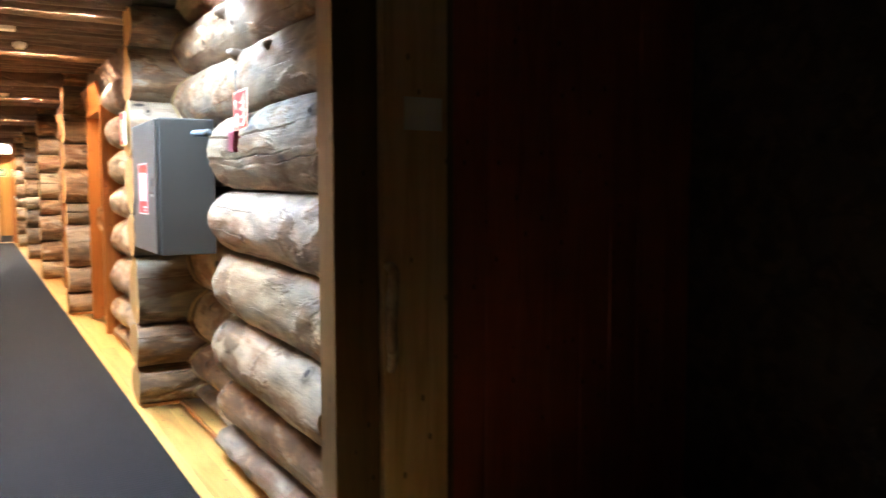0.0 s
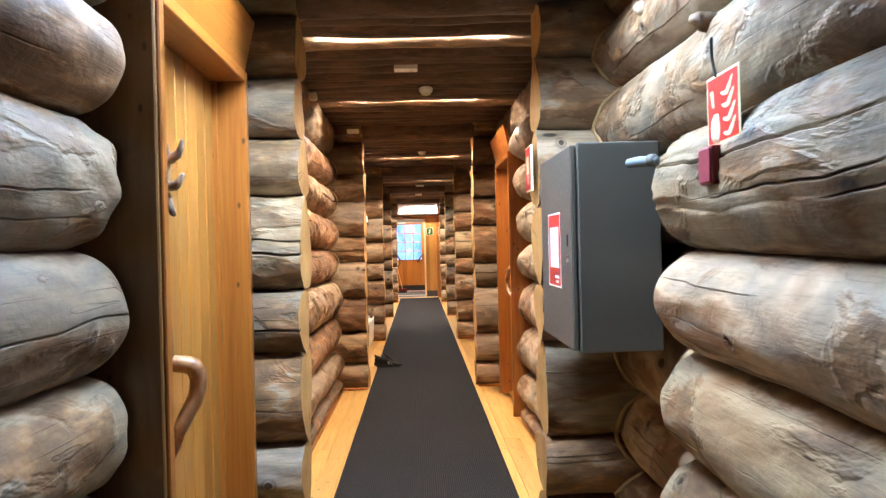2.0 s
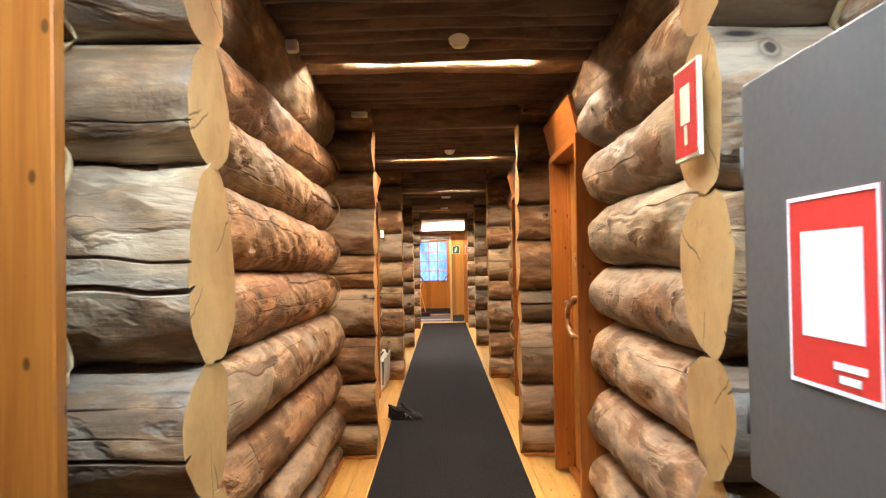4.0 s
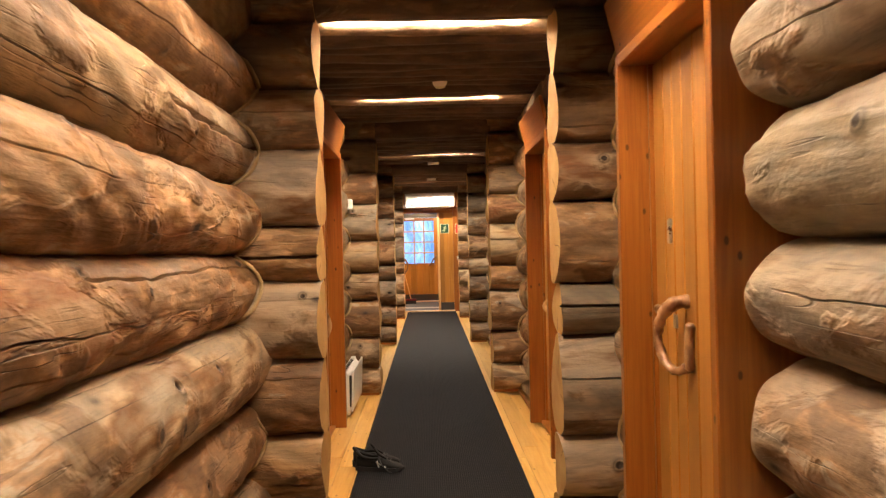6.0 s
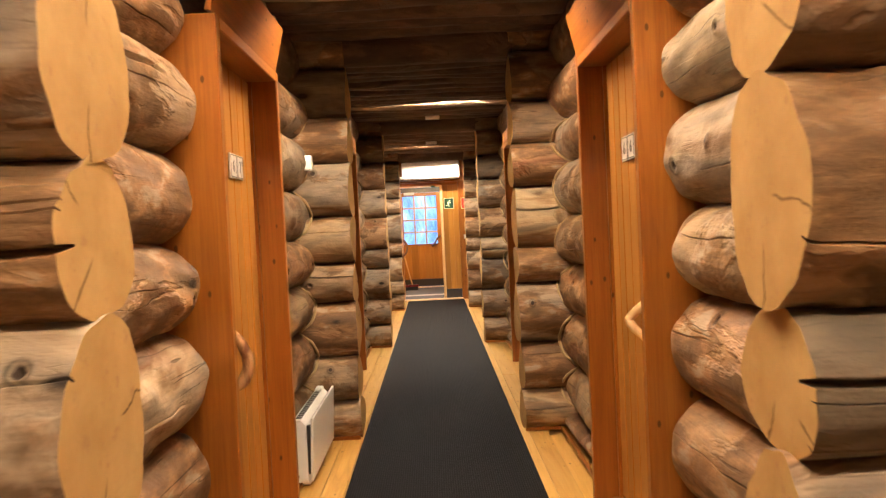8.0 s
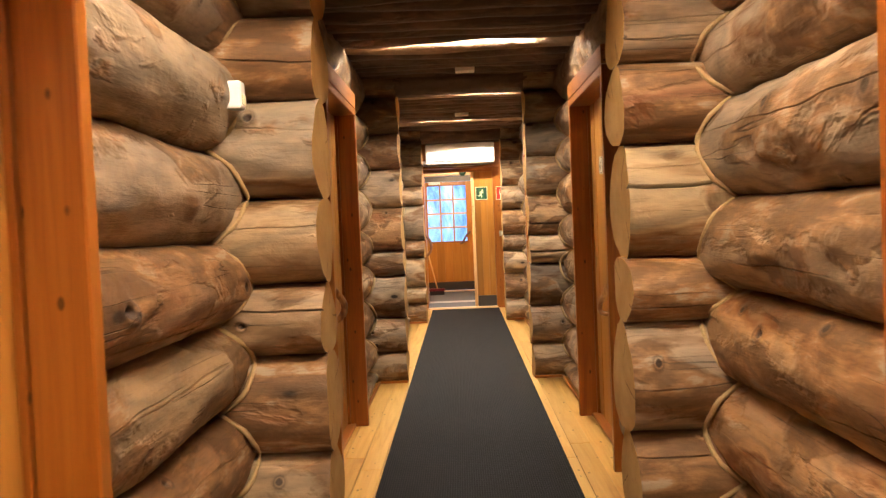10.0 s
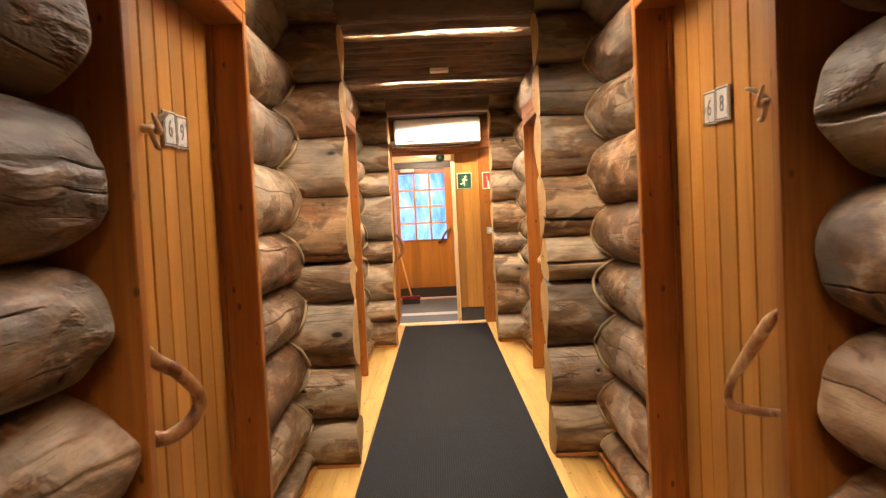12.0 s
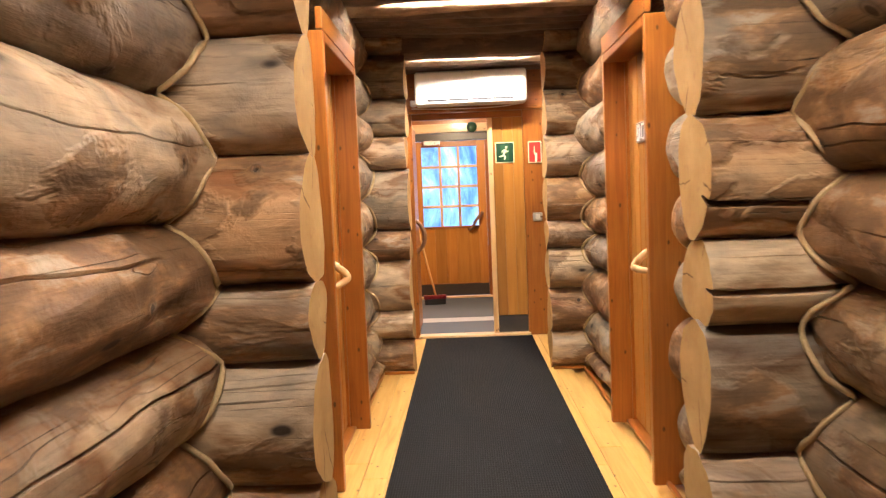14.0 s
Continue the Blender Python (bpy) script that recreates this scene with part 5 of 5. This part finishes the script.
# ---- heat pump, signs and switch at the end ----
hp = thing("heat_pump", "white wall-mounted air heat pump over the doorway", "heat pump", pose(0.002, END_Y - 0.012, 2.172))
bm, m = slab(-0.01, 1.01, -0.215, 0.0, 0.0, 0.305, 0.03, 4)
part("casing", bm, M_WHITE, hp, "", m)
for k in range(4):
    box("air_slot", M_BLACK, hp, 0.10 + k * 0.20, 0.285 + k * 0.20, -0.2175, -0.2145, 0.030, 0.050, 0)
box("louvre", M_WHITE, hp, 0.08, 0.92, -0.222, -0.2155, 0.010, 0.026, 0.003)
box("pipe_cover", M_WHITE, hp, -0.06, -0.011, -0.12, -0.002, 0.01, 0.06, 0.006)
cable = thing("cable", "thin white cable sagging under the heat pump", "cable")
bar("cable", M_WHITE, cable, [(-0.05, END_Y - 0.055, 2.165), (0.3, END_Y - 0.056, 2.150), (0.7, END_Y - 0.056, 2.150), (0.97, END_Y - 0.05, 2.175)], [0.004] * 4, sides=6)


def wall_sign(name, label, x0, x1, z0, z1, y, field):
    s = thing(name, label, "sign")
    box("plate", M_CREAM, s, x0, x1, y - 0.006, y - 0.001, z0, z1, 0.001)
    box("field", field, s, x0 + 0.008, x1 - 0.008, y - 0.0072, y - 0.0062, z0 + 0.008, z1 - 0.008, 0)
    return s


ex = wall_sign("exit_sign", "green and cream emergency exit sign on the pine panel", 0.715, 0.892, 1.632, 1.825, Y, M_GREEN)
box("doorway_symbol", plain("pale_green_print", (0.020, 0.085, 0.034), 0.5), ex, 0.765, 0.842, Y - 0.0084, Y - 0.0074, 1.655, 1.80, 0)
for points, radii in (
        ([(0.812, 1.752), (0.800, 1.728), (0.790, 1.704)], [0.010, 0.010, 0.008]),
        ([(0.790, 1.704), (0.806, 1.688), (0.798, 1.664)], [0.008, 0.007, 0.005]),
        ([(0.790, 1.704), (0.772, 1.694), (0.752, 1.690)], [0.008, 0.006, 0.005]),
        ([(0.810, 1.750), (0.826, 1.734), (0.838, 1.742)], [0.006, 0.005, 0.004]),
        ([(0.808, 1.752), (0.788, 1.748), (0.776, 1.730)], [0.006, 0.005, 0.004])):
    bar("runner_symbol", M_CREAM, ex, [(x, Y - 0.009, z) for x, z in points], radii, squash=1.0)
link_mesh("runner_symbol", lathe([(0.004, -0.001), (0.011, 0), (0.004, 0.001)], 12), M_CREAM, ex, "", pose(0.818, Y - 0.009, 1.776, 90, 0, 0))
fs = wall_sign("fire_alarm_sign", "red and cream fire alarm button sign on the casing", 1.02, 1.145, 1.62, 1.82, Y - 0.03, M_RED)
bar("hand_symbol", M_CREAM, fs, [(1.085, Y - 0.0385, 1.635), (1.085, Y - 0.0385, 1.70)], [0.026, 0.028], squash=0.08)
bar("finger_symbol", M_CREAM, fs, [(1.075, Y - 0.0385, 1.70), (1.075, Y - 0.0385, 1.77)], [0.009, 0.008], squash=0.1)
sw = thing("light_switch", "grey light switch on the pine casing", "light switch")
box("switch_plate", M_CHROME, sw, 1.045, 1.135, Y - 0.040, Y - 0.031, 1.075, 1.155, 0.004)
box("rocker", M_WHITE, sw, 1.07, 1.11, Y - 0.045, Y - 0.0405, 1.09, 1.14, 0.003)
dot = thing("green_marker", "round green marker on the porch beam", "marker")
link_mesh("disc", lathe([(0.004, 0), (0.068, 0.001), (0.068, 0.008), (0.004, 0.012)], 20), M_GREEN, dot, "", pose(0.542, OUT_Y - 0.062, 2.235, 90, 0, 0))

# broom
broom = thing("broom", "push broom with a dark red head leaning in the porch", "broom")
bm, m = slab(-0.14, 0.14, -0.035, 0.035, 0.0, 0.05, 0.01, 2)
head = part("head", bm, M_DARKRED, broom, "dark red broom head", Matrix.Translation((0.0, 24.55, 0.105)) @ pose(0, 0, 0, 0, 0, 8))
rr = random.Random(2)
bm, m = slab(-0.13, 0.13, -0.03, 0.03, -0.036, 0.036, 0.002)
part("bristles", bm, M_BLACK, broom, "dark bristles", Matrix.Translation((0.0, 24.55, 0.048)) @ pose(0, 0, 0, 0, 0, 8))
bar("stick", M_EDGE, broom, [(0.01, 24.55, 0.12), (-0.10, 24.50, 0.62), (-0.23, 24.46, 1.25)], [0.013, 0.013, 0.013], "pale wooden stick")

# ---- small ceiling and wall fittings ----
for x, y in ((0.575, 7.45), (0.565, 11.27)):
    s = thing("smoke_detector", "white round smoke detector on the ceiling logs", "smoke detector", pose(x, y, 2.462), group="smoke detectors")
    link_mesh("dome", lathe([(0.020, 0.0), (0.034, 0.006), (0.048, 0.022), (0.052, 0.042), (0.052, 0.07)], 24), M_WHITE, s)
    link_mesh("sensor_ring", lathe([(0.030, -0.001), (0.034, 0.002), (0.030, 0.006)], 20), M_CREAM, s)
for x, y in ((0.44, 6.72), (0.55, 16.55), (0.53, 19.1)):
    s = thing("ceiling_plate", "small white cover plate on the ceiling logs", "cover plate", pose(x, y, 2.478), group="ceiling plates")
    box("cover", M_WHITE, s, -0.075, 0.075, -0.05, 0.05, 0.0, 0.03, 0.004)
    box("screw", M_CHROME, s, 0.03, 0.042, -0.006, 0.006, -0.002, 0.001, 0)
for x, y, z, name in ((-0.245, 12.92, 1.755, "detector"), (-0.225, 7.27, 2.43, "detector")):
    s = thing("wall_detector", "small white plastic detector on a log", "detector", pose(x, y, z), group="wall detectors")
    tall = 0.045 if y > 12 else 0.028
    box("case", M_WHITE, s, -0.03, 0.025, -0.03, 0.03, -tall, tall, 0.008, 2)
    box("lens", M_CREAM, s, 0.0255, 0.029, -0.02, 0.02, -tall * 0.7, 0.0, 0.001)
strip = thing("cable_cover", "small flat beige cover on the dark lintel log", "cable cover", pose(-0.085, 8.99, 2.43))
box("cover", M_CREAM, strip, -0.055, 0.055, -0.03, 0.03, -0.018, 0.018, 0.005, 2)
box("lid", M_WHITE, strip, -0.045, 0.045, -0.034, -0.0305, -0.012, 0.012, 0.001)

# ---- thin skirting strips where the log walls meet the floor ----
skirting = thing("baseboard", "thin brown wooden skirting strips along the log walls", "baseboard", kind="structure")
for y in CROSS:
    box("strip", M_PINE[0], skirting, XL + 0.02, OPL - 0.012, y - 0.118, y - 0.098, 0.0, 0.024, 0.004)
    box("strip", M_PINE[0], skirting, OPR + 0.012, XR - 0.02, y - 0.118, y - 0.098, 0.0, 0.024, 0.004)
for side in "lr":
    x = XL + 0.004 if side == "l" else XR - 0.024
    at = 2.60
    stops = sorted([(d[1], d[2]) for d in DOORS if d[0] == side] + [(c - 0.12, c + 0.14) for c in CROSS])
    for a, c in stops + [(END_Y - 0.06, END_Y)]:
        if a - at > 0.1:
            box("strip", M_PINE[1], skirting, x, x + 0.02, at + 0.004, a - 0.004, 0.0, 0.024, 0.004)
        at = max(at, c)
